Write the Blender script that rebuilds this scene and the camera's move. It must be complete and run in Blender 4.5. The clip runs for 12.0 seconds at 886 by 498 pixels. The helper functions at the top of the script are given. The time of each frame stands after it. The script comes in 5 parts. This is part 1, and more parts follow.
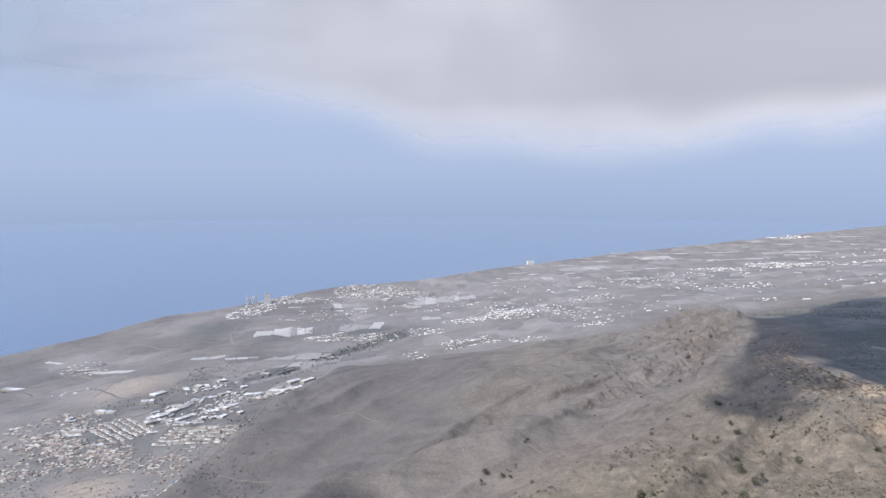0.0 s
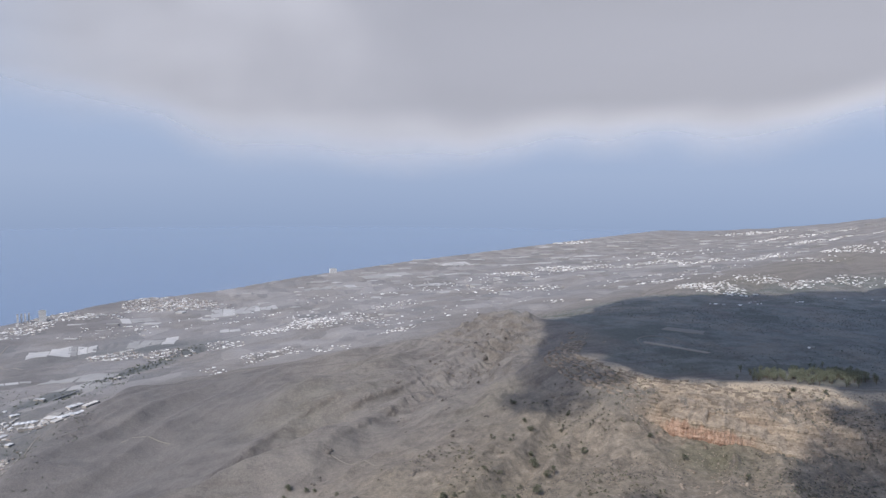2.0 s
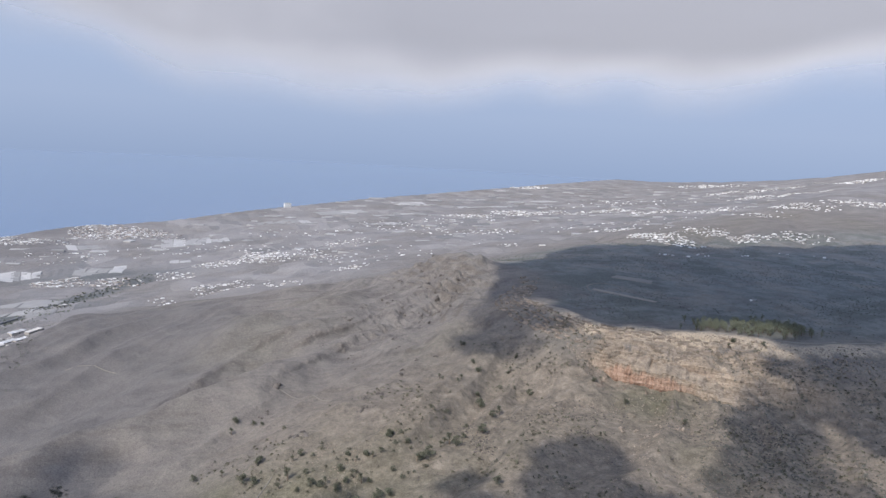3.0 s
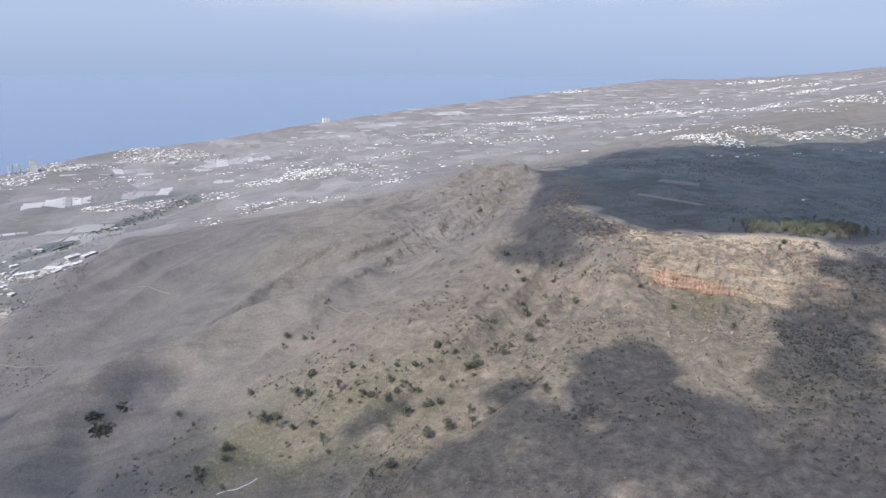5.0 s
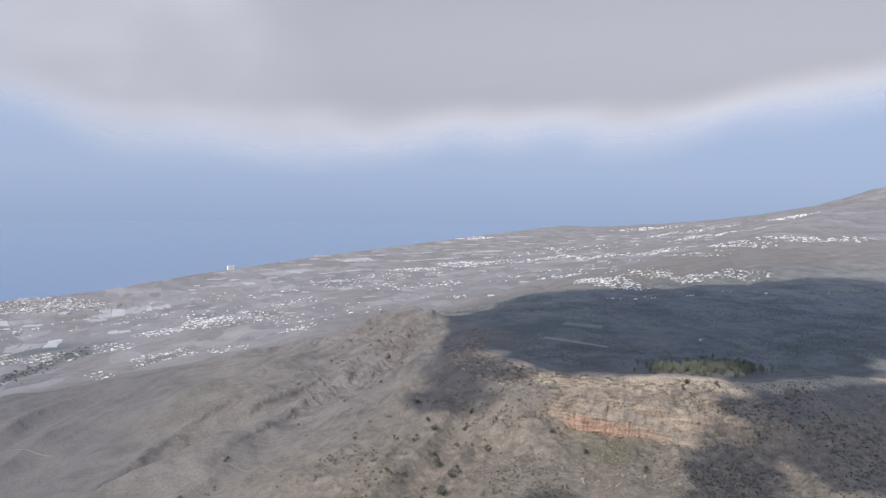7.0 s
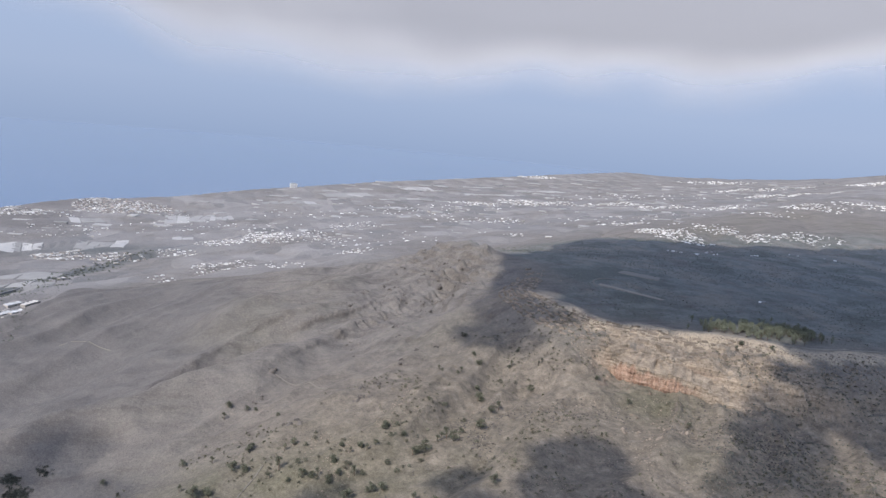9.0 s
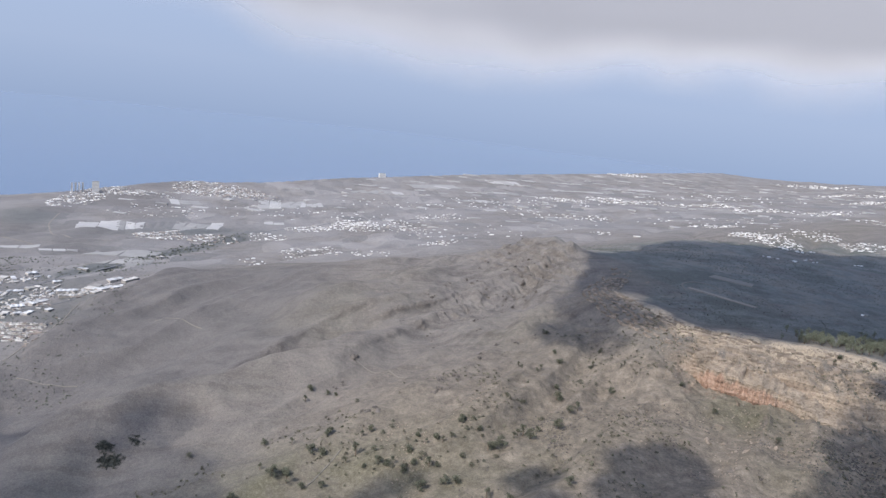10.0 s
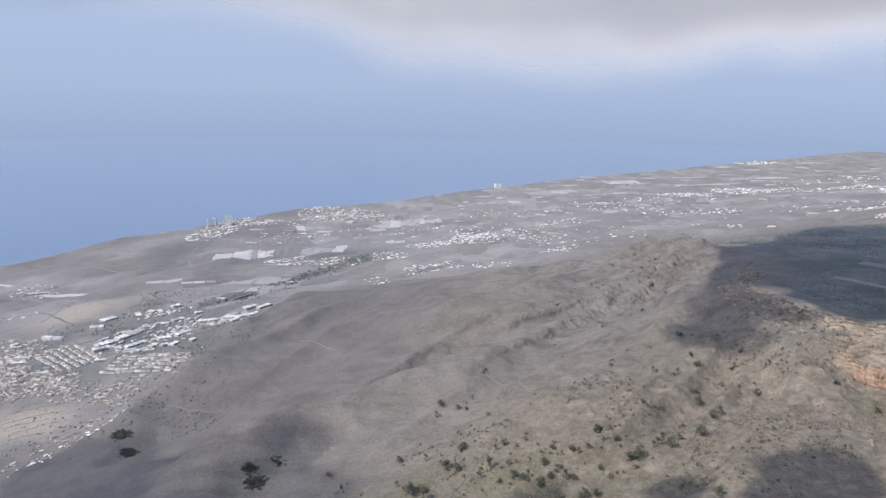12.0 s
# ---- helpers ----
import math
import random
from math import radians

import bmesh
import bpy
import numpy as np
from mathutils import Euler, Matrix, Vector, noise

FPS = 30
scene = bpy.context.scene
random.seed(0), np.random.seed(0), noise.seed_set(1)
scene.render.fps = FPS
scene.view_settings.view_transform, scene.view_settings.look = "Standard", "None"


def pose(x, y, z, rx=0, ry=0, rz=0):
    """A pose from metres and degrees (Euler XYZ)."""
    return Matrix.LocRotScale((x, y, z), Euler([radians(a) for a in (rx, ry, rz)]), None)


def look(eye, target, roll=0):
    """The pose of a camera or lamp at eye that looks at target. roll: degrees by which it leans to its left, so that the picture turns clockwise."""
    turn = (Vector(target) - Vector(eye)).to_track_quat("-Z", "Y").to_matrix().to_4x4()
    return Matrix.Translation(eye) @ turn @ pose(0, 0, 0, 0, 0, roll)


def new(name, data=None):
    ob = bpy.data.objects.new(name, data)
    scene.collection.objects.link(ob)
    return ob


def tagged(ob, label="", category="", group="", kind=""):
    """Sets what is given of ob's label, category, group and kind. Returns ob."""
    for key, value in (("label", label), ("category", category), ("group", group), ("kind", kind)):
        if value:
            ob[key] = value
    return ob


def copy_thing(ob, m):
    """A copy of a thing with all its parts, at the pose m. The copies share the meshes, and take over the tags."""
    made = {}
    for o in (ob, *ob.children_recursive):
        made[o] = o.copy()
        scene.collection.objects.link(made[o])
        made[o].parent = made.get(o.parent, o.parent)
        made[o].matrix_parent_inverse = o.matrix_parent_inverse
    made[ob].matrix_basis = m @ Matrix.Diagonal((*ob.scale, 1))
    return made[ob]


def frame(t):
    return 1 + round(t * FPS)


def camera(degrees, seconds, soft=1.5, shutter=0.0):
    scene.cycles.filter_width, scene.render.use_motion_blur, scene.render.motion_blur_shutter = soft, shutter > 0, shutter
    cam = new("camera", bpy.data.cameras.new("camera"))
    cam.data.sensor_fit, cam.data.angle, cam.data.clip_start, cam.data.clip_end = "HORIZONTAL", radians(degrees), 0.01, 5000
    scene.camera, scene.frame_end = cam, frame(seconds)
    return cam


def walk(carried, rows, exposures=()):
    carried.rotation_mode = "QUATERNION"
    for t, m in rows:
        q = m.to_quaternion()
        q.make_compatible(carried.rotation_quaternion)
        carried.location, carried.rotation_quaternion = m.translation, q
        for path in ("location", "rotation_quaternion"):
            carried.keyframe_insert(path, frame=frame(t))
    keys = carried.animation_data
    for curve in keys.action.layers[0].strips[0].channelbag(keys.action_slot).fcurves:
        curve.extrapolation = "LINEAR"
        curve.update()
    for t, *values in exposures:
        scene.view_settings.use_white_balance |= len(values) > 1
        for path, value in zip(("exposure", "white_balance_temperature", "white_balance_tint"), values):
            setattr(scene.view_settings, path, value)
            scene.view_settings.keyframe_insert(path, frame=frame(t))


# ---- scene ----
cam = camera(60.27, 12.0, 1.4)
PATH = [
    (0.0, pose(0.00, 0.00, 280.00, 84.40, -0.00, 0.00)),
    (0.5, pose(0.26, 0.63, 280.21, 84.69, -0.17, -4.88)),
    (1.0, pose(0.53, 1.29, 280.39, 85.66, 0.14, -10.54)),
    (1.5, pose(0.80, 1.99, 280.56, 85.53, -1.05, -12.79)),
    (2.0, pose(1.07, 2.71, 280.70, 85.04, -0.62, -14.72)),
    (2.5, pose(1.36, 3.46, 280.83, 82.78, -2.90, -18.15)),
    (3.0, pose(1.65, 4.25, 280.93, 80.66, -3.46, -17.72)),
    (3.5, pose(1.94, 5.06, 281.02, 78.02, -4.19, -17.59)),
    (3.7, pose(2.06, 5.41, 281.04, 76.74, -4.00, -17.04)),
    (5.3, pose(3.05, 8.27, 281.16, 73.66, 0.44, -14.97)),
    (5.5, pose(3.18, 8.63, 281.17, 73.68, 1.54, -15.54)),
    (6.0, pose(3.51, 9.60, 281.15, 78.17, 0.68, -19.07)),
    (6.5, pose(3.84, 10.60, 281.12, 82.78, 0.25, -21.18)),
    (6.7, pose(3.98, 11.03, 281.09, 84.20, -0.11, -21.53)),
    (8.3, pose(5.08, 14.47, 280.83, 86.19, -5.92, -21.30)),
    (8.5, pose(5.22, 14.91, 280.79, 84.26, -6.26, -19.74)),
    (9.0, pose(5.57, 16.06, 280.66, 79.55, -5.64, -16.97)),
    (9.5, pose(5.94, 17.25, 280.51, 78.35, -6.56, -14.15)),
    (10.0, pose(6.31, 18.46, 280.33, 78.34, -6.85, -10.25)),
    (10.5, pose(6.69, 19.71, 280.14, 76.81, -6.37, -2.02)),
    (11.0, pose(7.07, 20.98, 279.93, 75.62, -4.13, -0.95)),
    (11.5, pose(7.46, 22.29, 279.70, 76.63, -2.41, -1.05)),
    (12.0, pose(7.86, 23.63, 279.45, 78.55, -0.88, -2.20)),
]
EXPOSURES = [(0.0, 1.55), (0.5, 1.33), (1.0, 1.27), (2.5, 1.35), (3.5, 1.47), (5.5, 1.66), (6.5, 1.5), (8.5, 1.36), (9.5, 1.48), (10.5, 1.48), (12.0, 1.5)]
walk(cam, PATH, EXPOSURES)

# ---- sky, sun ----
SUN_AZ, SUN_EL = radians(232), radians(45)     # the sun stands on the left, a little behind the camera
SUN_DIR = Vector((math.sin(SUN_AZ) * math.cos(SUN_EL), math.cos(SUN_AZ) * math.cos(SUN_EL), math.sin(SUN_EL)))
HAZE_LOW, HAZE_MID, HAZE_TOP = (0.315, 0.40, 0.585), (0.395, 0.48, 0.665), (0.43, 0.535, 0.755)
world = bpy.data.worlds.new("sky")
scene.world = world
world.use_nodes = True
wt = world.node_tree
wt.nodes.clear()
sky = wt.nodes.new("ShaderNodeTexSky")
sky.sky_type, sky.sun_disc = "NISHITA", False
sky.sun_elevation, sky.sun_rotation = SUN_EL, SUN_AZ
sky.altitude, sky.air_density, sky.dust_density, sky.ozone_density = 300, 1.0, 2.0, 1.5
# the hazy horizon: no dark ground below it, the sky's low band goes on down
way = wt.nodes.new("ShaderNodeTexCoord")
split = wt.nodes.new("ShaderNodeSeparateXYZ")
floor_z = wt.nodes.new("ShaderNodeMath")
floor_z.operation, floor_z.inputs[1].default_value = "MAXIMUM", 0.3
merge = wt.nodes.new("ShaderNodeCombineXYZ")
wt.links.new(way.outputs["Generated"], split.inputs[0])
wt.links.new(split.outputs["X"], merge.inputs["X"])
wt.links.new(split.outputs["Y"], merge.inputs["Y"])
wt.links.new(split.outputs["Z"], floor_z.inputs[0])
wt.links.new(floor_z.outputs[0], merge.inputs["Z"])
wt.links.new(merge.outputs[0], sky.inputs["Vector"])
# sea haze: the low sky pales, and darkens again towards the far water
haze = wt.nodes.new("ShaderNodeValToRGB")
haze.color_ramp.elements.new(0.3)
haze.color_ramp.elements.new(0.6)
for k, (at, c) in enumerate(((0.0, HAZE_LOW), (0.25, HAZE_LOW), (0.5, HAZE_MID), (1.0, HAZE_TOP))):
    haze.color_ramp.elements[k].position, haze.color_ramp.elements[k].color = at, (*c, 1)
scale_z = wt.nodes.new("ShaderNodeMapRange")
scale_z.inputs["From Min"].default_value, scale_z.inputs["From Max"].default_value = -0.12, 0.14
veil = wt.nodes.new("ShaderNodeMapRange")
veil.inputs["From Min"].default_value, veil.inputs["From Max"].default_value = 0.2, 0.6
veil.inputs["To Min"].default_value, veil.inputs["To Max"].default_value = 0.95, 0.0
blend = wt.nodes.new("ShaderNodeMix")
blend.data_type = "RGBA"
lift = wt.nodes.new("ShaderNodeMix")
lift.data_type, lift.blend_type = "RGBA", "MULTIPLY"
lift.inputs["Factor"].default_value, lift.inputs["B"].default_value = 1.0, (2.35, 2.35, 2.35, 1)
wt.links.new(split.outputs["Z"], scale_z.inputs["Value"])
wt.links.new(split.outputs["Z"], veil.inputs["Value"])
wt.links.new(scale_z.outputs["Result"], haze.inputs["Fac"])
wt.links.new(haze.outputs["Color"], lift.inputs["A"])
wt.links.new(veil.outputs["Result"], blend.inputs["Factor"])
wt.links.new(sky.outputs[0], blend.inputs["A"])
wt.links.new(lift.outputs["Result"], blend.inputs["B"])
back = wt.nodes.new("ShaderNodeBackground")
back.inputs["Strength"].default_value = 0.15
wout = wt.nodes.new("ShaderNodeOutputWorld")
wt.links.new(blend.outputs["Result"], back.inputs["Color"])
wt.links.new(back.outputs[0], wout.inputs["Surface"])
sun_data = bpy.data.lights.new("sun", "SUN")
sun_data.energy, sun_data.angle, sun_data.color = 1.5, radians(1.0), (1.0, 0.955, 0.90)
sun = new("sun", sun_data)
sun.matrix_world = look(SUN_DIR * 3000, (0, 0, 0))


# ---- materials ----
def material(name, rough=0.9):
    m = bpy.data.materials.new(name)
    m.use_nodes = True
    t = m.node_tree
    b = t.nodes["Principled BSDF"]
    b.inputs["Roughness"].default_value = rough
    b.inputs["Specular IOR Level"].default_value = 0.15
    return m, t, b


def node(t, kind, **settings):
    n = t.nodes.new("ShaderNode" + kind)
    for k, v in settings.items():
        setattr(n, k, v)
    return n


def noise_tex(t, vec, scale, detail=4, rough=0.55):
    n = node(t, "TexNoise")
    n.inputs["Scale"].default_value, n.inputs["Detail"].default_value, n.inputs["Roughness"].default_value = scale, detail, rough
    t.links.new(vec, n.inputs["Vector"])
    return n.outputs["Fac"]


def ramp(t, fac, stops):
    n = node(t, "ValToRGB")
    while len(n.color_ramp.elements) < len(stops):
        n.color_ramp.elements.new(0.5)
    for e, (at, c) in zip(n.color_ramp.elements, stops):
        e.position, e.color = at, (*c, 1) if len(c) == 3 else c
    t.links.new(fac, n.inputs["Fac"])
    return n.outputs["Color"]


def span(t, fac, a, b, lo=0.0, hi=1.0):
    n = node(t, "MapRange", interpolation_type="SMOOTHSTEP")
    for k, v in zip(("From Min", "From Max", "To Min", "To Max"), (a, b, lo, hi)):
        n.inputs[k].default_value = v
    t.links.new(fac, n.inputs["Value"])
    return n.outputs["Result"]


def mix(t, fac, a, b, how="MIX"):
    n = node(t, "Mix", data_type="RGBA", blend_type=how)
    for socket, value in ((n.inputs["Factor"], fac), (n.inputs["A"], a), (n.inputs["B"], b)):
        if isinstance(value, bpy.types.NodeSocket):
            t.links.new(value, socket)
        elif isinstance(value, tuple):
            socket.default_value = (*value, 1)
        else:
            socket.default_value = value
    return n.outputs["Result"]


def calc(t, how, a, b=0.0):
    n = node(t, "Math", operation=how)
    for socket, value in zip(n.inputs, (a, b)):
        if isinstance(value, bpy.types.NodeSocket):
            t.links.new(value, socket)
        else:
            socket.default_value = value
    return n.outputs[0]


def plain_material(name, colour, other, scale=0.8, rough=0.85, vary=0.25, bump_height=0.0):
    """Two-tone weathered surface with a tone of its own for every object."""
    m, t, b = material(name, rough)
    pos = node(t, "NewGeometry").outputs["Position"]
    c = mix(t, noise_tex(t, pos, scale, 5), colour, other)
    info = node(t, "ObjectInfo").outputs["Random"]
    isl = node(t, "NewGeometry").outputs["Random Per Island"]
    r = calc(t, "FRACT", calc(t, "ADD", info, isl))
    tone = span(t, r, 0, 1, 1 - vary, 1 + vary)
    hsv = node(t, "HueSaturation")
    t.links.new(c, hsv.inputs["Color"])
    t.links.new(tone, hsv.inputs["Value"])
    t.links.new(hsv.outputs[0], b.inputs["Base Color"])
    if bump_height:
        bn = node(t, "Bump")
        bn.inputs["Strength"].default_value, bn.inputs["Distance"].default_value = 0.6, bump_height
        t.links.new(noise_tex(t, pos, scale * 6, 4), bn.inputs["Height"])
        t.links.new(bn.outputs[0], b.inputs["Normal"])
    return m


def ground_material():
    m, t, b = material("dry_volcanic_ground", 0.95)
    geo = node(t, "NewGeometry")
    pos = geo.outputs["Position"]
    big, mid, fine = noise_tex(t, pos, 0.008, 5), noise_tex(t, pos, 0.06, 6, 0.62), noise_tex(t, pos, 0.45, 5, 0.65)
    scrub = ramp(t, mid, [(0.30, (0.120, 0.107, 0.101)), (0.46, (0.139, 0.125, 0.116)), (0.58, (0.153, 0.139, 0.127)), (0.75, (0.174, 0.159, 0.142))])
    grass = ramp(t, fine, [(0.3, (0.066, 0.064, 0.038)), (0.7, (0.122, 0.115, 0.072))])
    rib_map = node(t, "Mapping")
    rib_map.inputs["Rotation"].default_value, rib_map.inputs["Scale"].default_value = (0, 0, -0.785), (0.014, 0.11, 0.03)
    t.links.new(pos, rib_map.inputs["Vector"])
    runnels = noise_tex(t, rib_map.outputs[0], 1.0, 5, 0.6)
    scrub = mix(t, span(t, runnels, 0.52, 0.34, 0.0, 0.55), scrub, (0.078, 0.068, 0.062))
    scrub = mix(t, span(t, runnels, 0.55, 0.72, 0.0, 0.4), scrub, (0.20, 0.18, 0.155))
    c = mix(t, span(t, big, 0.48, 0.68, 0.0, 0.25), scrub, grass)
    field_at = node(t, "Attribute", attribute_name="plain").outputs["Fac"]
    wood_at = node(t, "Attribute", attribute_name="wood").outputs["Fac"]
    rock_at = node(t, "Attribute", attribute_name="rock").outputs["Fac"]
    ash_at = node(t, "Attribute", attribute_name="red_tuff").outputs["Fac"]
    green_at = node(t, "Attribute", attribute_name="meadow").outputs["Fac"]
    warm_at = node(t, "Attribute", attribute_name="warm_soil").outputs["Fac"]
    tussock = noise_tex(t, pos, 0.16, 6, 0.7)
    turf = ramp(t, tussock, [(0.34, (0.093, 0.077, 0.059)), (0.46, (0.149, 0.123, 0.096)), (0.56, (0.191, 0.159, 0.125)), (0.68, (0.272, 0.228, 0.181))])
    c = mix(t, calc(t, "MULTIPLY", warm_at, 0.85), c, turf)
    c = mix(t, calc(t, "MULTIPLY", green_at, span(t, mid, 0.3, 0.6, 0.45, 0.95)), c, grass)
    # fields of the coastal plain, with distance haze painted in as a pale blue-grey
    vor = node(t, "TexVoronoi", feature="F1", distance="MANHATTAN")
    vor.inputs["Scale"].default_value, vor.inputs["Randomness"].default_value = 0.022, 0.9
    warp = node(t, "Mapping")
    warp.inputs["Rotation"].default_value, warp.inputs["Scale"].default_value = (0, 0, 0.7), (1, 0.55, 0)
    t.links.new(pos, warp.inputs["Vector"])
    t.links.new(warp.outputs[0], vor.inputs["Vector"])
    cell = node(t, "SeparateColor")
    t.links.new(vor.outputs["Color"], cell.inputs[0])
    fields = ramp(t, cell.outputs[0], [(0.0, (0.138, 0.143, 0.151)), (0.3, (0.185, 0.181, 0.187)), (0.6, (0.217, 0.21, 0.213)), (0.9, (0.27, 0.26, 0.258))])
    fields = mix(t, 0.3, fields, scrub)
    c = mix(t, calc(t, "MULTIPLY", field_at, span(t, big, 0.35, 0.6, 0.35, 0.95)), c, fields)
    c = mix(t, calc(t, "MULTIPLY", wood_at, span(t, mid, 0.3, 0.5)), c, ramp(t, calc(t, "ADD", calc(t, "MULTIPLY", mid, 0.7), calc(t, "MULTIPLY", fine, 0.3)), [(0.38, (0.098, 0.104, 0.100)), (0.62, (0.168, 0.170, 0.160))]))
    heath = noise_tex(t, pos, 0.022, 4, 0.6)
    c = mix(t, calc(t, "MULTIPLY", wood_at, span(t, heath, 0.52, 0.62, 0.0, 0.5)), c, (0.205, 0.18, 0.155))
    c = mix(t, calc(t, "MULTIPLY", wood_at, span(t, heath, 0.48, 0.38, 0.0, 0.75)), c, (0.080, 0.088, 0.078))
    # bare rock with level beds
    bed_map = node(t, "Mapping")
    bed_map.inputs["Scale"].default_value = (0.05, 0.05, 0.75)
    t.links.new(pos, bed_map.inputs["Vector"])
    level = noise_tex(t, bed_map.outputs[0], 1.0, 5, 0.6)
    joint_map = node(t, "Mapping")
    joint_map.inputs["Scale"].default_value = (0.42, 0.30, 0.07)
    t.links.new(pos, joint_map.inputs["Vector"])
    joints = noise_tex(t, joint_map.outputs[0], 1.0, 6, 0.65)
    beds = calc(t, "ADD", calc(t, "MULTIPLY", level, 0.55), calc(t, "ADD", calc(t, "MULTIPLY", joints, 0.15), calc(t, "MULTIPLY", fine, 0.3)))
    columns = calc(t, "ADD", calc(t, "MULTIPLY", level, 0.35), calc(t, "ADD", calc(t, "MULTIPLY", joints, 0.45), calc(t, "MULTIPLY", fine, 0.2)))
    basalt = ramp(t, mid, [(0.3, (0.075, 0.066, 0.060)), (0.55, (0.125, 0.110, 0.098)), (0.75, (0.17, 0.150, 0.132))])
    stone = ramp(t, beds, [(0.36, (0.10, 0.080, 0.062)), (0.44, (0.215, 0.170, 0.128)), (0.54, (0.30, 0.242, 0.182)), (0.65, (0.42, 0.345, 0.265))])
    tuff = ramp(t, columns, [(0.38, (0.10, 0.058, 0.043)), (0.46, (0.26, 0.152, 0.104)), (0.57, (0.39, 0.262, 0.19))])
    stone = mix(t, node(t, "Attribute", attribute_name="cliff").outputs["Fac"], basalt, stone)
    stone = mix(t, ash_at, stone, tuff)
    c = mix(t, rock_at, c, stone)
    # low shrubs as dark specks
    speck = node(t, "TexVoronoi", feature="F1")
    speck.inputs["Scale"].default_value = 0.6
    t.links.new(pos, speck.inputs["Vector"])
    dots = span(t, calc(t, "ADD", speck.outputs["Distance"], calc(t, "MULTIPLY", mid, 0.7)), 0.42, 0.6, 0.55, 0.0)
    c = mix(t, dots, c, (0.06, 0.062, 0.045))
    c = mix(t, span(t, fine, 0.5, 0.75, 0.0, 0.3), c, (0.27, 0.242, 0.205))
    c = mix(t, span(t, fine, 0.5, 0.28, 0.0, 0.3), c, (0.07, 0.062, 0.054))
    grit = noise_tex(t, pos, 1.3, 5, 0.7)
    soil_at = node(t, "Attribute", attribute_name="dark_soil").outputs["Fac"]
    c = mix(t, calc(t, "MULTIPLY", soil_at, 0.72), c, ramp(t, mid, [(0.3, (0.078, 0.074, 0.076)), (0.7, (0.109, 0.102, 0.101))]))
    garden_at = node(t, "Attribute", attribute_name="gardens").outputs["Fac"]
    c = mix(t, calc(t, "MULTIPLY", garden_at, span(t, fine, 0.3, 0.5, 0.55, 0.95)), c, ramp(t, fine, [(0.35, (0.060, 0.068, 0.070)), (0.7, (0.105, 0.110, 0.112))]))
    c = mix(t, span(t, grit, 0.42, 0.72, 0.0, 0.24), c, (0.25, 0.225, 0.19))
    c = mix(t, span(t, grit, 0.52, 0.3, 0.0, 0.26), c, (0.055, 0.05, 0.043))
    bare_at = node(t, "Attribute", attribute_name="bare").outputs["Fac"]
    c = mix(t, calc(t, "MULTIPLY", bare_at, span(t, fine, 0.3, 0.55, 0.3, 1.0)), c, ramp(t, grit, [(0.35, (0.25, 0.205, 0.155)), (0.65, (0.42, 0.355, 0.275))]))
    t.links.new(c, b.inputs["Base Color"])
    bn = node(t, "Bump")
    bn.inputs["Strength"].default_value, bn.inputs["Distance"].default_value = 0.6, 1.8
    relief = calc(t, "ADD", noise_tex(t, pos, 0.25, 7, 0.68), calc(t, "MULTIPLY", calc(t, "MULTIPLY", beds, rock_at), 2.6))
    t.links.new(relief, bn.inputs["Height"])
    t.links.new(bn.outputs[0], b.inputs["Normal"])
    return m


def sea_material():
    m, t, b = material("sea_water", 0.12)
    pos = node(t, "NewGeometry").outputs["Position"]
    stretch = node(t, "Mapping")
    stretch.inputs["Scale"].default_value = (1, 0.45, 1)
    t.links.new(pos, stretch.inputs["Vector"])
    t.links.new(mix(t, noise_tex(t, stretch.outputs[0], 0.0025, 4), (0.082, 0.12, 0.188), (0.096, 0.138, 0.212)), b.inputs["Base Color"])
    b.inputs["Specular IOR Level"].default_value = 0.5
    b.inputs["IOR"].default_value = 1.33
    bn = node(t, "Bump")
    bn.inputs["Strength"].default_value, bn.inputs["Distance"].default_value = 0.05, 0.6
    t.links.new(noise_tex(t, stretch.outputs[0], 0.06, 6), bn.inputs["Height"])
    t.links.new(bn.outputs[0], b.inputs["Normal"])
    return m


def cloud_material(name, soft=True):
    m, t, b = material(name, 1.0)
    b.inputs["Base Color"].default_value = (0.62, 0.62, 0.64, 1)
    b.inputs["Specular IOR Level"].default_value = 0.0
    pos = node(t, "NewGeometry").outputs["Position"]
    dens = node(t, "Attribute", attribute_name="cover").outputs["Fac"]
    n = noise_tex(t, pos, 0.0020, 2, 0.4)
    a = calc(t, "ADD", dens, calc(t, "MULTIPLY", calc(t, "SUBTRACT", n, 0.5), 0.8))
    t.links.new(span(t, a, -0.2, 2.0), b.inputs["Alpha"])
    # stands in for scattered light: the normal leans sunward, so shade turns softly
    own = node(t, "VectorMath", operation="MULTIPLY_ADD")
    own.inputs[1].default_value, own.inputs[2].default_value = (0.35,) * 3, (SUN_DIR.x * 0.7, SUN_DIR.y * 0.7 - 0.4, SUN_DIR.z * 0.5)
    t.links.new(node(t, "NewGeometry").outputs["Normal"], own.inputs[0])
    soft_way = node(t, "VectorMath", operation="NORMALIZE")
    t.links.new(own.outputs[0], soft_way.inputs[0])
    t.links.new(soft_way.outputs[0], b.inputs["Normal"])
    # bright thin hem, greyer thick body: the cloud's light and shade put into colour
    t.links.new(mix(t, span(t, calc(t, "ADD", calc(t, "MULTIPLY", dens, 0.9), calc(t, "MULTIPLY", n, 1.3)), 0.8, 3.6), (0.375, 0.375, 0.387), (0.232, 0.236, 0.252)), b.inputs["Base Color"])
    return m


